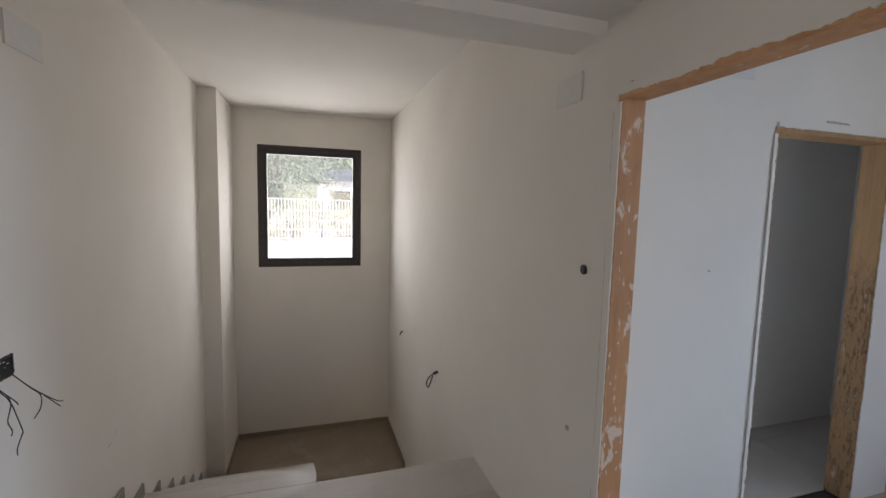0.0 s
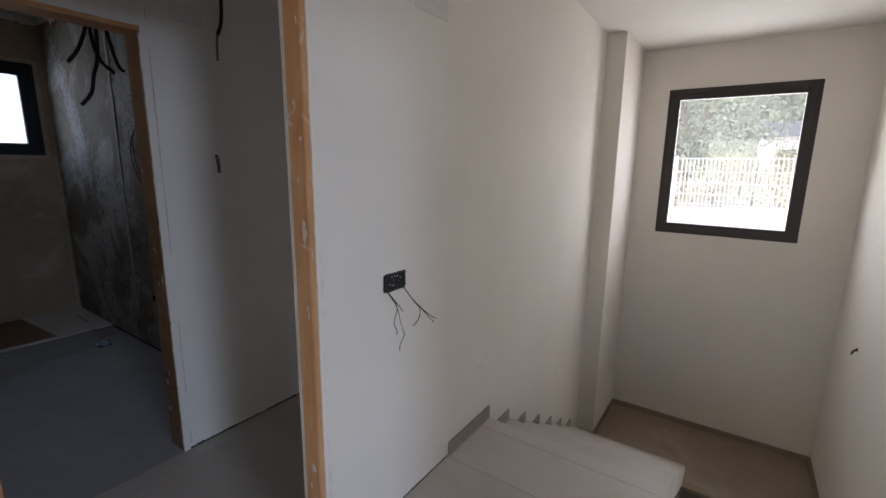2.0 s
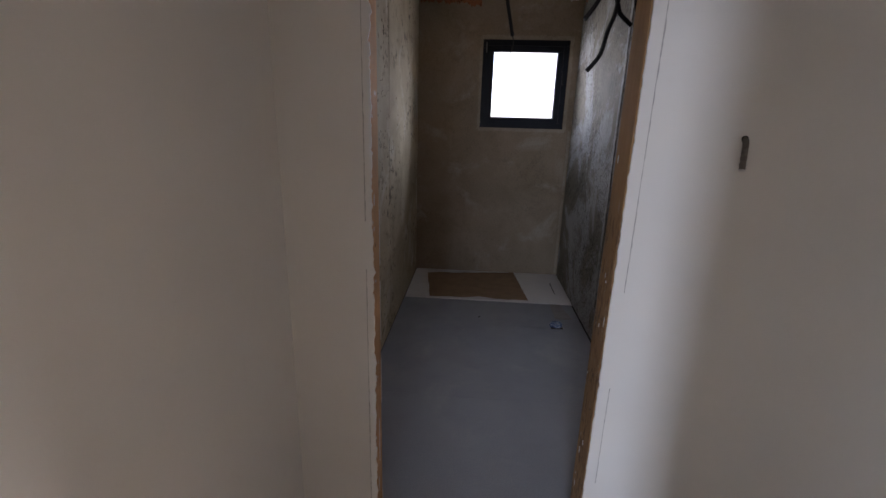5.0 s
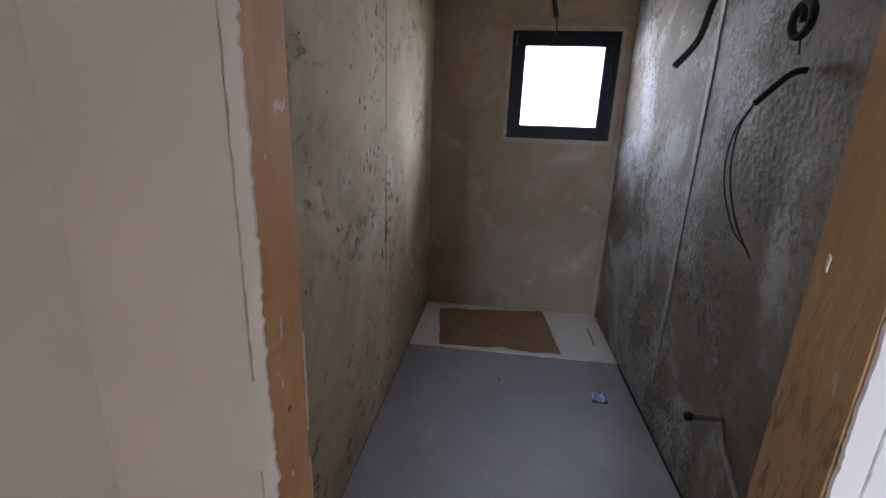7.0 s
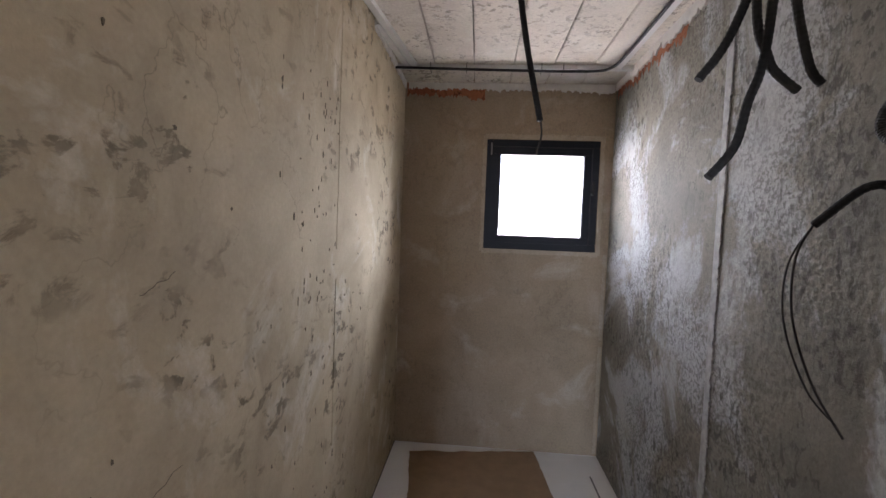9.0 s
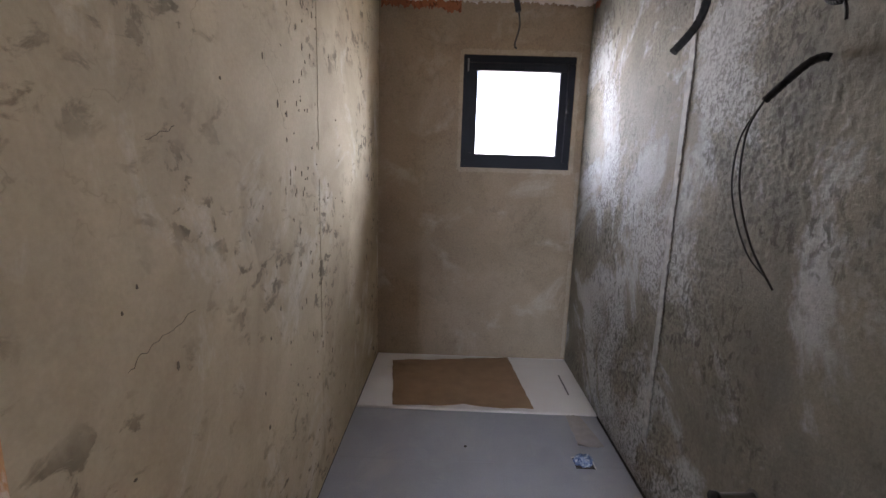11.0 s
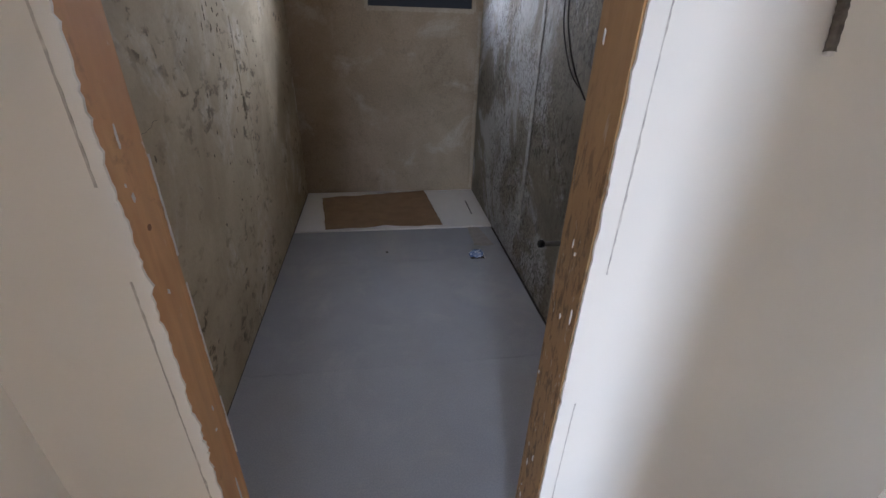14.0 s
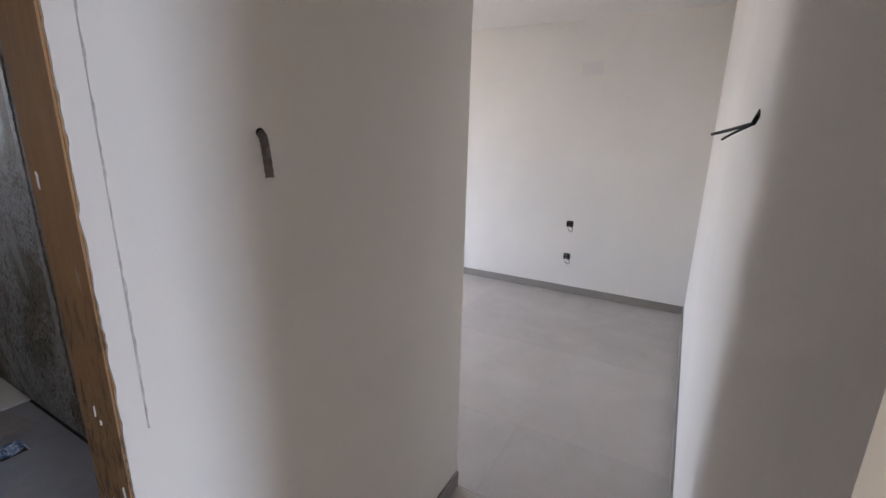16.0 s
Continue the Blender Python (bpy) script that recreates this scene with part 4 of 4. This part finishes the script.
def wall_box(name, at, w, h, axis, sign, label, category="socket box", group="open socket boxes"):
    """A black box let into the plaster: rim, crumbs, and a raised black sheet as its shaded recess."""
    x, y, z = at
    root = thing(name, at, label, category, group)

    def b(u0, u1, d0, d1, z0, z1):
        lo, hi = sorted((d0 * sign, d1 * sign))
        return (x + u0, x + u1, y + lo, y + hi, z + z0, z + z1) if axis == "x" else (x + lo, x + hi, y + u0, y + u1, z + z0, z + z1)
    bm = bmesh.new()
    outline, n = [], 44
    for k in range(n):
        a = 2 * math.pi * k / n
        q = max(abs(math.cos(a)), abs(math.sin(a)))
        d = 1 + 0.09 * noise.noise(Vector((math.cos(a) * 5, math.sin(a) * 5, 40 * z)))
        outline.append((math.cos(a) / q * d * w / 2, math.sin(a) / q * d * h / 2))
    rings = []
    for d in (0.0008, 0.0022):
        rings.append([bm.verts.new((x + u, y + d * sign, z + v) if axis == "x" else (x + d * sign, y + u, z + v)) for u, v in outline])
    for k in range(n):
        bm.faces.new((rings[0][k], rings[0][k - 1], rings[1][k - 1], rings[1][k]))
    bm.faces.new(rings[1])
    bmesh.ops.recalc_face_normals(bm, faces=bm.faces)
    part("back", bm, BLACK, root)
    for u0, u1, v0, v1 in ((-0.42, 0.40, 0.40, 0.46), (-0.45, -0.40, -0.40, 0.30), (0.40, 0.45, -0.30, 0.42), (-0.30, 0.10, -0.46, -0.40)):
        part("rim", boxes(b(u0 * w, u1 * w, 0.0024, 0.006, v0 * h, v1 * h), bevel=0.001), WIRE, root)
    rng = random.Random(int(1000 * (x + z)))
    for k in range(9):
        u, v, e = rng.gauss(0.02, 0.12) * w, rng.uniform(-0.42, 0.3) * h, rng.uniform(0.003, 0.007)
        part("plaster_crumb", boxes(b(u, u + e, 0.0025, 0.006, v, v + e * 0.8), bevel=0.001), SLOP if k % 2 else STRIP, root)
    return root


sb = wall_box("socket_box", (0.786, -1.16, 1.053), 0.138, 0.076, "x", -1, "double black socket box with loose bare wires")
wires(sb, [[(0.735, -1.164, 1.02), (0.745, -1.19, 0.99), (0.755, -1.20, 0.95), (0.735, -1.20, 0.90), (0.752, -1.20, 0.86), (0.756, -1.195, 0.84)],
           [(0.737, -1.164, 1.02), (0.757, -1.195, 0.96), (0.762, -1.21, 0.90), (0.785, -1.21, 0.84), (0.79, -1.205, 0.825), (0.772, -1.20, 0.79), (0.77, -1.20, 0.765)],
           [(0.74, -1.164, 1.02), (0.76, -1.19, 0.975), (0.78, -1.20, 0.945), (0.79, -1.20, 0.93)],
           [(0.832, -1.164, 1.025), (0.85, -1.19, 0.98), (0.89, -1.215, 0.925), (0.95, -1.23, 0.87), (0.98, -1.235, 0.855)],
           [(0.834, -1.164, 1.025), (0.855, -1.195, 0.97), (0.895, -1.22, 0.915), (0.94, -1.235, 0.86), (0.955, -1.238, 0.845)],
           [(0.836, -1.164, 1.022), (0.86, -1.20, 0.96), (0.885, -1.215, 0.92), (0.87, -1.22, 0.88), (0.83, -1.22, 0.86)]])
for z in (0.728, 0.391):
    b = wall_box("socket_box", (4.49, 0.235, z), 0.066, 0.062, "y", -1, "small black socket box low on the bedroom wall")
    wires(b, [[(4.485, 0.22, z - 0.02), (4.47, 0.20, z - 0.06), (4.47, 0.22, z - 0.075), (4.48, 0.25, z - 0.05)]], 0.003)


def cover(at, w, h, axis, sign, label):
    x, y, z = at
    root = thing("junction_box_cover", at, label, "box cover", "junction box covers")
    lo, hi = sorted((0.0005 * sign, 0.006 * sign))
    g = (x - w / 2, x + w / 2, y + lo, y + hi, z - h / 2, z + h / 2) if axis == "x" else (x + lo, x + hi, y - w / 2, y + w / 2, z - h / 2, z + h / 2)
    part("lid", boxes(g, bevel=0.002), COVER, root)
    return root


cover((1.03, -1.16, 2.182), 0.225, 0.115, "x", -1, "flat off-white box cover high on the hall wall")
cover((0.64, -3.145, 2.102), 0.185, 0.112, "x", 1, "flat off-white box cover high on the stair wall")
cover((0.625, 0.0, 2.215), 0.15, 0.085, "x", -1, "flat greyish box cover beside the bathroom door")
cover((4.49, 0.168, 2.178), 0.19, 0.12, "y", -1, "flat greyish box cover high on the bedroom wall")
cover((0.57, -3.97, 2.252), 0.17, 0.055, "y", -1, "flat greyish box cover high on a white wall")

hole = thing("cable_hole", (0.478, -3.145, 1.391), "round black hole for a cable in the wall", "hole", "wall holes")
# a black disc on the wall stands in for the shaded hole
bm = disc(bmesh.new(), (0.478, -3.1435, 1.391), (0, 1, 0), 0.020, 0.004)
for v in bm.verts:
    v.co += 0.004 * Vector((noise.noise(v.co * 60), 0, noise.noise(v.co * 60 + Vector((9, 0, 0)))))
part("cavity", bm, BLACK, hole)
part("tube_end", tube(bmesh.new(), [(0.478, -3.142, 1.391), (0.478, -3.137, 1.391)], 0.011, 12), WIRE, hole)
dot = thing("cable_hole", (0.531, -3.145, 0.722), "small grey filled hole in the wall", "hole", "wall holes")
part("cavity", disc(bmesh.new(), (0.531, -3.1435, 0.722), (0, 1, 0), 0.012, 0.004), STRIP, dot)
loop = thing("wire_loop", (2.385, -3.145, 0.246), "short black wire loop sticking out of the wall", "wire", "wall wires")
part("wire", tube(bmesh.new(), [(2.37, -3.147, 0.26), (2.40, -3.11, 0.235), (2.45, -3.08, 0.17), (2.46, -3.075, 0.12), (2.42, -3.08, 0.115), (2.40, -3.09, 0.16), (2.40, -3.11, 0.22)], 0.0055, 8), WIRE, loop, smooth=True)
part("sleeve", tube(bmesh.new(), [(2.37, -3.147, 0.262), (2.395, -3.12, 0.24)], 0.011, 10), BLACK, loop)
stub = thing("wire_stub", (3.77, -3.145, 0.19), "short dark wire stub in the stair wall", "wire", "wall wires")
part("wire", tube(bmesh.new(), [(3.78, -3.147, 0.20), (3.75, -3.12, 0.195), (3.70, -3.10, 0.185)], 0.007, 8), WIRE, stub, smooth=True)
part("sleeve", tube(bmesh.new(), [(3.785, -3.147, 0.20), (3.77, -3.135, 0.198)], 0.011, 8), BLACK, stub)

tail = thing("conduit_tail", (0.716, 0.0, 1.574), "grey corrugated conduit end hanging from a hole", "conduit")
# black disc painted as the shade of the hole
part("cavity", disc(bmesh.new(), (0.716, -0.0012, 1.55), (0, 1, 0), 0.009, 0.003), BLACK, tail)
part("sleeve", tube(bmesh.new(), [(0.716, 0.004, 1.549), (0.716, -0.008, 1.543), (0.714, -0.016, 1.514), (0.712, -0.024, 1.466)], 0.0088, 12, 0.0012), plain("dirty_grey_conduit", (0.13, 0.112, 0.095), 0.7, 0.0, 0.35, 90), tail)
part("tube_end", tube(bmesh.new(), [(0.712, -0.024, 1.467), (0.7118, -0.0245, 1.460)], 0.0072, 12), COVER, tail, "pale cut end")
vw = thing("hanging_wire", (0.777, -0.03, 2.60), "dark wire hanging from the vestibule ceiling", "wire", "wall wires")
part("sleeve", tube(bmesh.new(), [(0.79, -0.03, 2.60), (0.785, -0.04, 2.4), (0.777, -0.04, 2.224), (0.752, -0.04, 2.145)], 0.009, 10, 0.001), BLACK, vw)
part("wire", tube(bmesh.new(), [(0.752, -0.04, 2.15), (0.745, -0.04, 2.10), (0.742, -0.04, 2.022)], 0.006, 8), GREYPIPE, vw, smooth=True)
bw_ = thing("wire_stub", (1.60, -0.87, 1.63), "bent black wire pair sticking out of the wall", "wire", "wall wires")
part("wire", tube(bmesh.new(), [(1.59, -0.872, 1.635), (1.52, -0.855, 1.60)], 0.006, 8), BLACK, bw_, smooth=True)
part("wire", tube(bmesh.new(), [(1.52, -0.855, 1.60), (1.62, -0.81, 1.585), (1.72, -0.775, 1.575)], 0.0045, 8), BLACK, bw_, smooth=True)
part("wire", tube(bmesh.new(), [(1.52, -0.856, 1.599), (1.60, -0.818, 1.575), (1.66, -0.80, 1.56)], 0.0035, 8), BLACK, bw_, smooth=True)


# ---- skirting ----
def skirt(x0, x1, y0, y1, z, label="grey porcelain skirting", height=0.078, mat=SKIRT):
    return structure("baseboard", boxes((x0, x1, y0, y1, z, z + height), bevel=0.0015), mat, label, "skirting")


skirt(1.205, EDGE, -1.172, -1.161, 0.001)
for i in range(1, 7):
    x = EDGE + GOING * (i - 0.5)
    y = -1.16 + (x - 1.2) / 2.6 * 0.048
    skirt(EDGE + GOING * (i - 1) + 0.002, EDGE + GOING * i, y - 0.013, y - 0.002, -i * RISE + 0.001)
LZ = -7 * RISE - 0.049
skirt(3.54, 3.787, -1.126, -1.115, LZ, "brown porcelain skirting round the landing", 0.058, TILE_LANDING)
skirt(3.788, 3.799, -1.294, -1.114, LZ, "brown porcelain skirting round the landing", 0.058, TILE_LANDING)
skirt(3.80, 4.628, -1.295, -1.284, LZ, "brown porcelain skirting round the landing", 0.058, TILE_LANDING)
skirt(4.628, 4.639, -3.132, -1.296, LZ, "brown porcelain skirting round the landing", 0.058, TILE_LANDING)
skirt(3.54, 4.639, -3.144, -3.133, LZ, "brown porcelain skirting round the landing", 0.058, TILE_LANDING)
skirt(-0.654, -0.643, -1.099, -0.012, 0.001)
skirt(1.29, 1.625, -0.012, -0.001, 0.001)
skirt(4.478, 4.489, -0.857, 3.549, 0.001)
skirt(0.452, 4.489, -0.869, -0.858, 0.001)

# ---- outdoors beyond the stair window ----
GROUND = cement("pale_gravel_ground", (0.55, 0.50, 0.42), (0.44, 0.40, 0.33), (0.62, 0.58, 0.5), 0.6)
LEAF = plain("olive_green_leaves", (0.18, 0.20, 0.13), 0.6, 0.0, 0.5, 6)
LEAF_DRY = plain("yellow_green_leaves", (0.34, 0.31, 0.17), 0.6, 0.0, 0.5, 6)
BARK = plain("grey_bark", (0.16, 0.13, 0.10), 0.9, 0.0, 0.3, 20)
WHITEMETAL = plain("white_fence_paint", (0.75, 0.74, 0.72), 0.5, 0.0, 0.04)
HILL = cement("wooded_hillside", (0.10, 0.12, 0.05), (0.05, 0.07, 0.03), (0.22, 0.2, 0.11), 1.0)
GZ = 0.6
bm = bmesh.new()
for x0, x1, y0, y1 in ((4.9, 900, -900, 900), (-900, -2.65, -900, 900), (-2.65, 4.9, 3.75, 900), (-2.65, 4.9, -900, -6.35)):
    bm.faces.new([bm.verts.new(p) for p in ((x0, y0, GZ), (x1, y0, GZ), (x1, y1, GZ), (x0, y1, GZ))])
bmesh.ops.remove_doubles(bm, verts=bm.verts, dist=1e-4)
tagged(part("ground", bm, GROUND), "pale dry gravel ground in bright sun", "ground", kind="structure")

fence = thing("fence", (11, -2.2, GZ), "white metal mesh fence panels in bright sun", "fence")
for y in (-8.45, -5.95, -3.45, -0.95, 1.55):
    part("post", boxes((10.97, 11.03, y - 0.03, y + 0.03, GZ, 1.80), bevel=0.004), WHITEMETAL, fence)
    part("panel", boxes(*[(10.995, 11.005, y + 0.04 + 0.0805 * k, y + 0.051 + 0.0805 * k, 0.68, 1.76) for k in range(30)], *[(10.994, 11.006, y + 0.03, y + 2.47, z, z + 0.010) for z in (0.72, 0.95, 1.2, 1.45, 1.74)]), WHITEMETAL, fence)


def leaves(count, spread, center, size, seed, lumps=9):
    """Foliage as many small folded leaves, gathered in uneven lumps."""
    rng = np.random.default_rng(seed)
    hubs = rng.normal(0, 0.55, (lumps, 3)) * spread + np.array(center)
    verts, faces = [], []
    pick = rng.integers(0, lumps, count)
    pos = hubs[pick] + rng.normal(0, 0.30, (count, 3)) * np.array(spread)
    for p in pos:
        a, b = rng.normal(0, 1, 3), rng.normal(0, 1, 3)
        a /= np.linalg.norm(a)
        b -= a * a.dot(b)
        b /= np.linalg.norm(b)
        s = size * rng.uniform(0.6, 1.3)
        i = len(verts)
        verts += [tuple(p - a * s), tuple(p + b * s * 0.35), tuple(p + a * s), tuple(p - b * s * 0.35)]
        faces.append((i, i + 1, i + 2, i + 3))
    me = bpy.data.meshes.new("crown")
    me.from_pydata(verts, [], faces)
    return me


def plant(name, at, height, spread, size, count, mat, label, category, seed, trunk=True):
    root = thing(name, (at[0], at[1], GZ), label, category)
    rng = random.Random(seed)
    bm = bmesh.new()
    for k in range(5 if trunk else 4):
        a = 2 * math.pi * k / 5 + rng.random()
        r = spread[0] * 0.55
        tube(bm, [(at[0] + 0.04 * k, at[1], GZ - 0.05), (at[0] + 0.25 * r * math.cos(a), at[1] + 0.25 * r * math.sin(a), GZ + height * 0.4), (at[0] + r * math.cos(a), at[1] + r * math.sin(a), GZ + height * 0.85)], 0.05 if trunk else 0.02, 6)
    part("trunk" if trunk else "stems", bm, BARK, root)
    me = leaves(count, spread, (at[0], at[1], GZ + height * (0.66 if trunk else 0.5)), size, seed)
    me.materials.append(mat)
    ob = new("crown", me)
    ob.parent = root
    ob.matrix_parent_inverse = Matrix.Translation(-Vector((at[0], at[1], GZ)))
    return root


plant("olive_tree", (13.4, -0.9, GZ), 3.0, np.array([1.0, 1.3, 0.9]), 0.07, 5200, LEAF, "grey-green olive tree behind the fence", "tree", 4)
plant("olive_tree", (14.5, 1.6, GZ), 3.4, np.array([1.2, 1.4, 1.0]), 0.07, 4200, LEAF, "grey-green olive tree behind the fence", "tree", 5)
for k, (x, y, h, m) in enumerate(((12.6, -2.5, 1.3, LEAF_DRY), (13.0, -3.9, 1.2, LEAF_DRY), (12.4, -0.6, 1.1, LEAF_DRY), (13.5, -5.4, 1.5, LEAF), (12.4, 1.0, 1.2, LEAF_DRY), (12.2, -1.7, 0.9, LEAF_DRY), (17.5, -3.2, 2.0, LEAF_DRY), (18.5, -4.6, 2.1, LEAF_DRY), (16.8, -2.2, 1.9, LEAF))):
    plant("shrub", (x, y, GZ), h, np.array([0.5, 0.7 if x < 15 else 1.0, 0.45 if x < 15 else 0.6]), 0.05, 1800, m, "dry yellow-green shrub behind the fence", "shrub", 20 + k, False)
for k, (x, y, h) in enumerate(((34, -10, 8), (36, -3, 9), (34, 4, 8), (38, -18, 9), (33, 12, 8))):
    plant("pine_tree", (x, y, GZ), h, np.array([2.6, 3.4, 2.4]), 0.22, 2600, LEAF, "green tree on the slope beyond the neighbouring house", "tree", 40 + k)
house = thing("neighbour_house", (26, -6, GZ), "low white house with a dark flat roof edge", "house")
part("wall", boxes((24, 29, -11, -2.7, GZ, 2.95)), WHITE, house)
part("roof", boxes((23.6, 29.3, -11.3, -2.5, 2.95, 3.55)), plain("dark_roof_edge", (0.06, 0.065, 0.075), 0.6), house)
for y in (-9.2, -6.6, -4.4):
    wdw = part("window", boxes((23.97, 24.0, y, y + 1.1, 1.4, 2.4)), ALU, house)
bm = bmesh.new()
grid = [[bm.verts.new((45 + 4 * i, -120 + 8 * j, GZ - 0.3 + 0.24 * (4 * i) + 2.2 * noise.noise(Vector((i * 0.6, j * 0.5, 0))))) for j in range(31)] for i in range(16)]
for i in range(15):
    for j in range(30):
        bm.faces.new((grid[i][j], grid[i + 1][j], grid[i + 1][j + 1], grid[i][j + 1]))
tagged(part("backdrop_hillside", bm, HILL, None, "", True), "wooded green hillside in the distance", "hill", kind="structure")

# torn plaster flakes and a knot on the door frames
flakes = [(D1[1] - 0.0122, -1, -1.128, -1.158, 1.27, 1.345, 201), (D1[1] - 0.0122, -1, -1.12, -1.15, 0.42, 0.46, 202), (D1[0] + 0.0122, 1, -1.125, -1.155, 0.92, 0.97, 203), (D1[0] + 0.0122, 1, -1.13, -1.15, 1.62, 1.66, 204)]
def flake(x, sg, y0, y1, z0, z1, seed):
    """A thin torn flake with an uneven outline, lying on a jamb."""
    bm = bmesh.new()
    n, cy, cz = 22, (y0 + y1) / 2, (z0 + z1) / 2
    rings = []
    for d in (0.0, sg * 0.0018):
        ring = []
        for i in range(n):
            a = 2 * math.pi * i / n
            k = 0.72 + 0.55 * noise.noise(Vector((math.cos(a) * 1.6, math.sin(a) * 1.6, seed))) + 0.28 * noise.noise(Vector((math.cos(a) * 6, math.sin(a) * 6, seed)))
            ring.append(bm.verts.new((x + d, cy + math.cos(a) * abs(y1 - y0) * 0.42 * k, cz + math.sin(a) * (z1 - z0) * 0.5 * k)))
        rings.append(ring)
    for i in range(n):
        bm.faces.new((rings[0][i], rings[0][i - 1], rings[1][i - 1], rings[1][i]))
    bm.faces.new(rings[1])
    bmesh.ops.recalc_face_normals(bm, faces=bm.faces)
    return bm


rng = random.Random(77)
for x, sg, ya, yb, count, top in ((D1[1] - 0.0122, -1, -1.155, -1.09, 11, 2.0), (D1[0] + 0.0122, 1, -1.155, -1.112, 10, 2.0), (D2[0] + 0.0122, 1, 0.02, 0.125, 9, 2.0), (D3[1] - 0.0122, -1, -3.225, -3.15, 16, 1.75), (D2[1] - 0.0122, -1, 0.015, 0.12, 9, 1.55)):
    for k in range(count):
        y, z, w, h = rng.uniform(ya, yb), rng.uniform(0.15, top), rng.uniform(0.004, 0.012), rng.uniform(0.008, 0.035)
        flakes.append((x, sg, y, y + w, z, z + h, 300 + len(flakes)))
flakes += [(D2[0] + 0.0122, 1, 0.088, 0.096, 0.24, 0.50, 290), (D2[0] + 0.0122, 1, 0.070, 0.077, 0.12, 0.20, 291), (D2[0] + 0.0122, 1, 0.056, 0.066, 1.30, 1.34, 292), (D2[0] + 0.0122, 1, 0.048, 0.058, 1.215, 1.235, 293), (D2[1] - 0.0122, -1, 0.02, 0.03, 0.92, 0.97, 296)]
for x, sg, y0, y1, z0, z1, seed in flakes:
    trim("plaster_flake", flake(x, sg, y0, y1, z0, z1, seed), SLOP, "torn flake of plaster stuck to the door frame")
trim("wood_knot", disc(bmesh.new(), (D2[0] + 0.0125, 0.071, 1.164), (1, 0, 0), 0.006, 0.001, 14), plain("dark_knot", (0.25, 0.115, 0.05), 0.7), "dark round knot in the pine")

# cracks and pits in the beige render of the bathroom's west wall
PIT = plain("brown_pit_shadow", (0.135, 0.105, 0.07), 0.95, 0.0, 0.3, 70)



def crack(points, seed):
    """A hair crack that wanders along its points on the west wall."""
    fine = []
    for (a, b), (c, d) in zip(points, points[1:]):
        for k in range(5):
            y, z = a + (c - a) * k / 5, b + (d - b) * k / 5
            fine.append((-0.6548, y + 0.004 * noise.noise(Vector((y * 60, z * 60, seed))), z + 0.009 * noise.noise(Vector((y * 45, z * 45, seed + 5)))))
    return tube(bmesh.new(), fine, 0.0009, 5)


for k, line in enumerate(([(0.70, 1.56), (0.754, 1.586), (0.80, 1.60)], [(0.60, 1.139), (0.638, 1.158), (0.667, 1.161), (0.70, 1.172), (0.736, 1.167), (0.78, 1.184), (0.825, 1.19)])):
    trim("plaster_crack", crack(line, 10 + k), PIT, "fine brown crack in the cement render")
rng = random.Random(505)
bm = bmesh.new()
for k in range(130):
    if k < 85:
        y, z = 1.78 - abs(rng.gauss(0, 0.33)), rng.choice((0.62, 0.95, 1.45, 1.62, 1.82, 2.1)) + rng.gauss(0, 0.10)
    else:
        y, z = rng.uniform(0.3, 2.2), rng.uniform(0.2, 2.4)
    w, h = rng.uniform(0.005, 0.016), rng.uniform(0.006, 0.03)
    part_bm = flake(-0.6549, 1, y, y + w, z, z + h, 700 + k)
    verts = {v: bm.verts.new(v.co) for v in part_bm.verts}
    for f in part_bm.faces:
        bm.faces.new([verts[v] for v in f.verts])
    part_bm.free()
tagged(part("render_pit", bm, PIT), "small dark pits and scratches in the beige render", "plaster", kind="stuff")
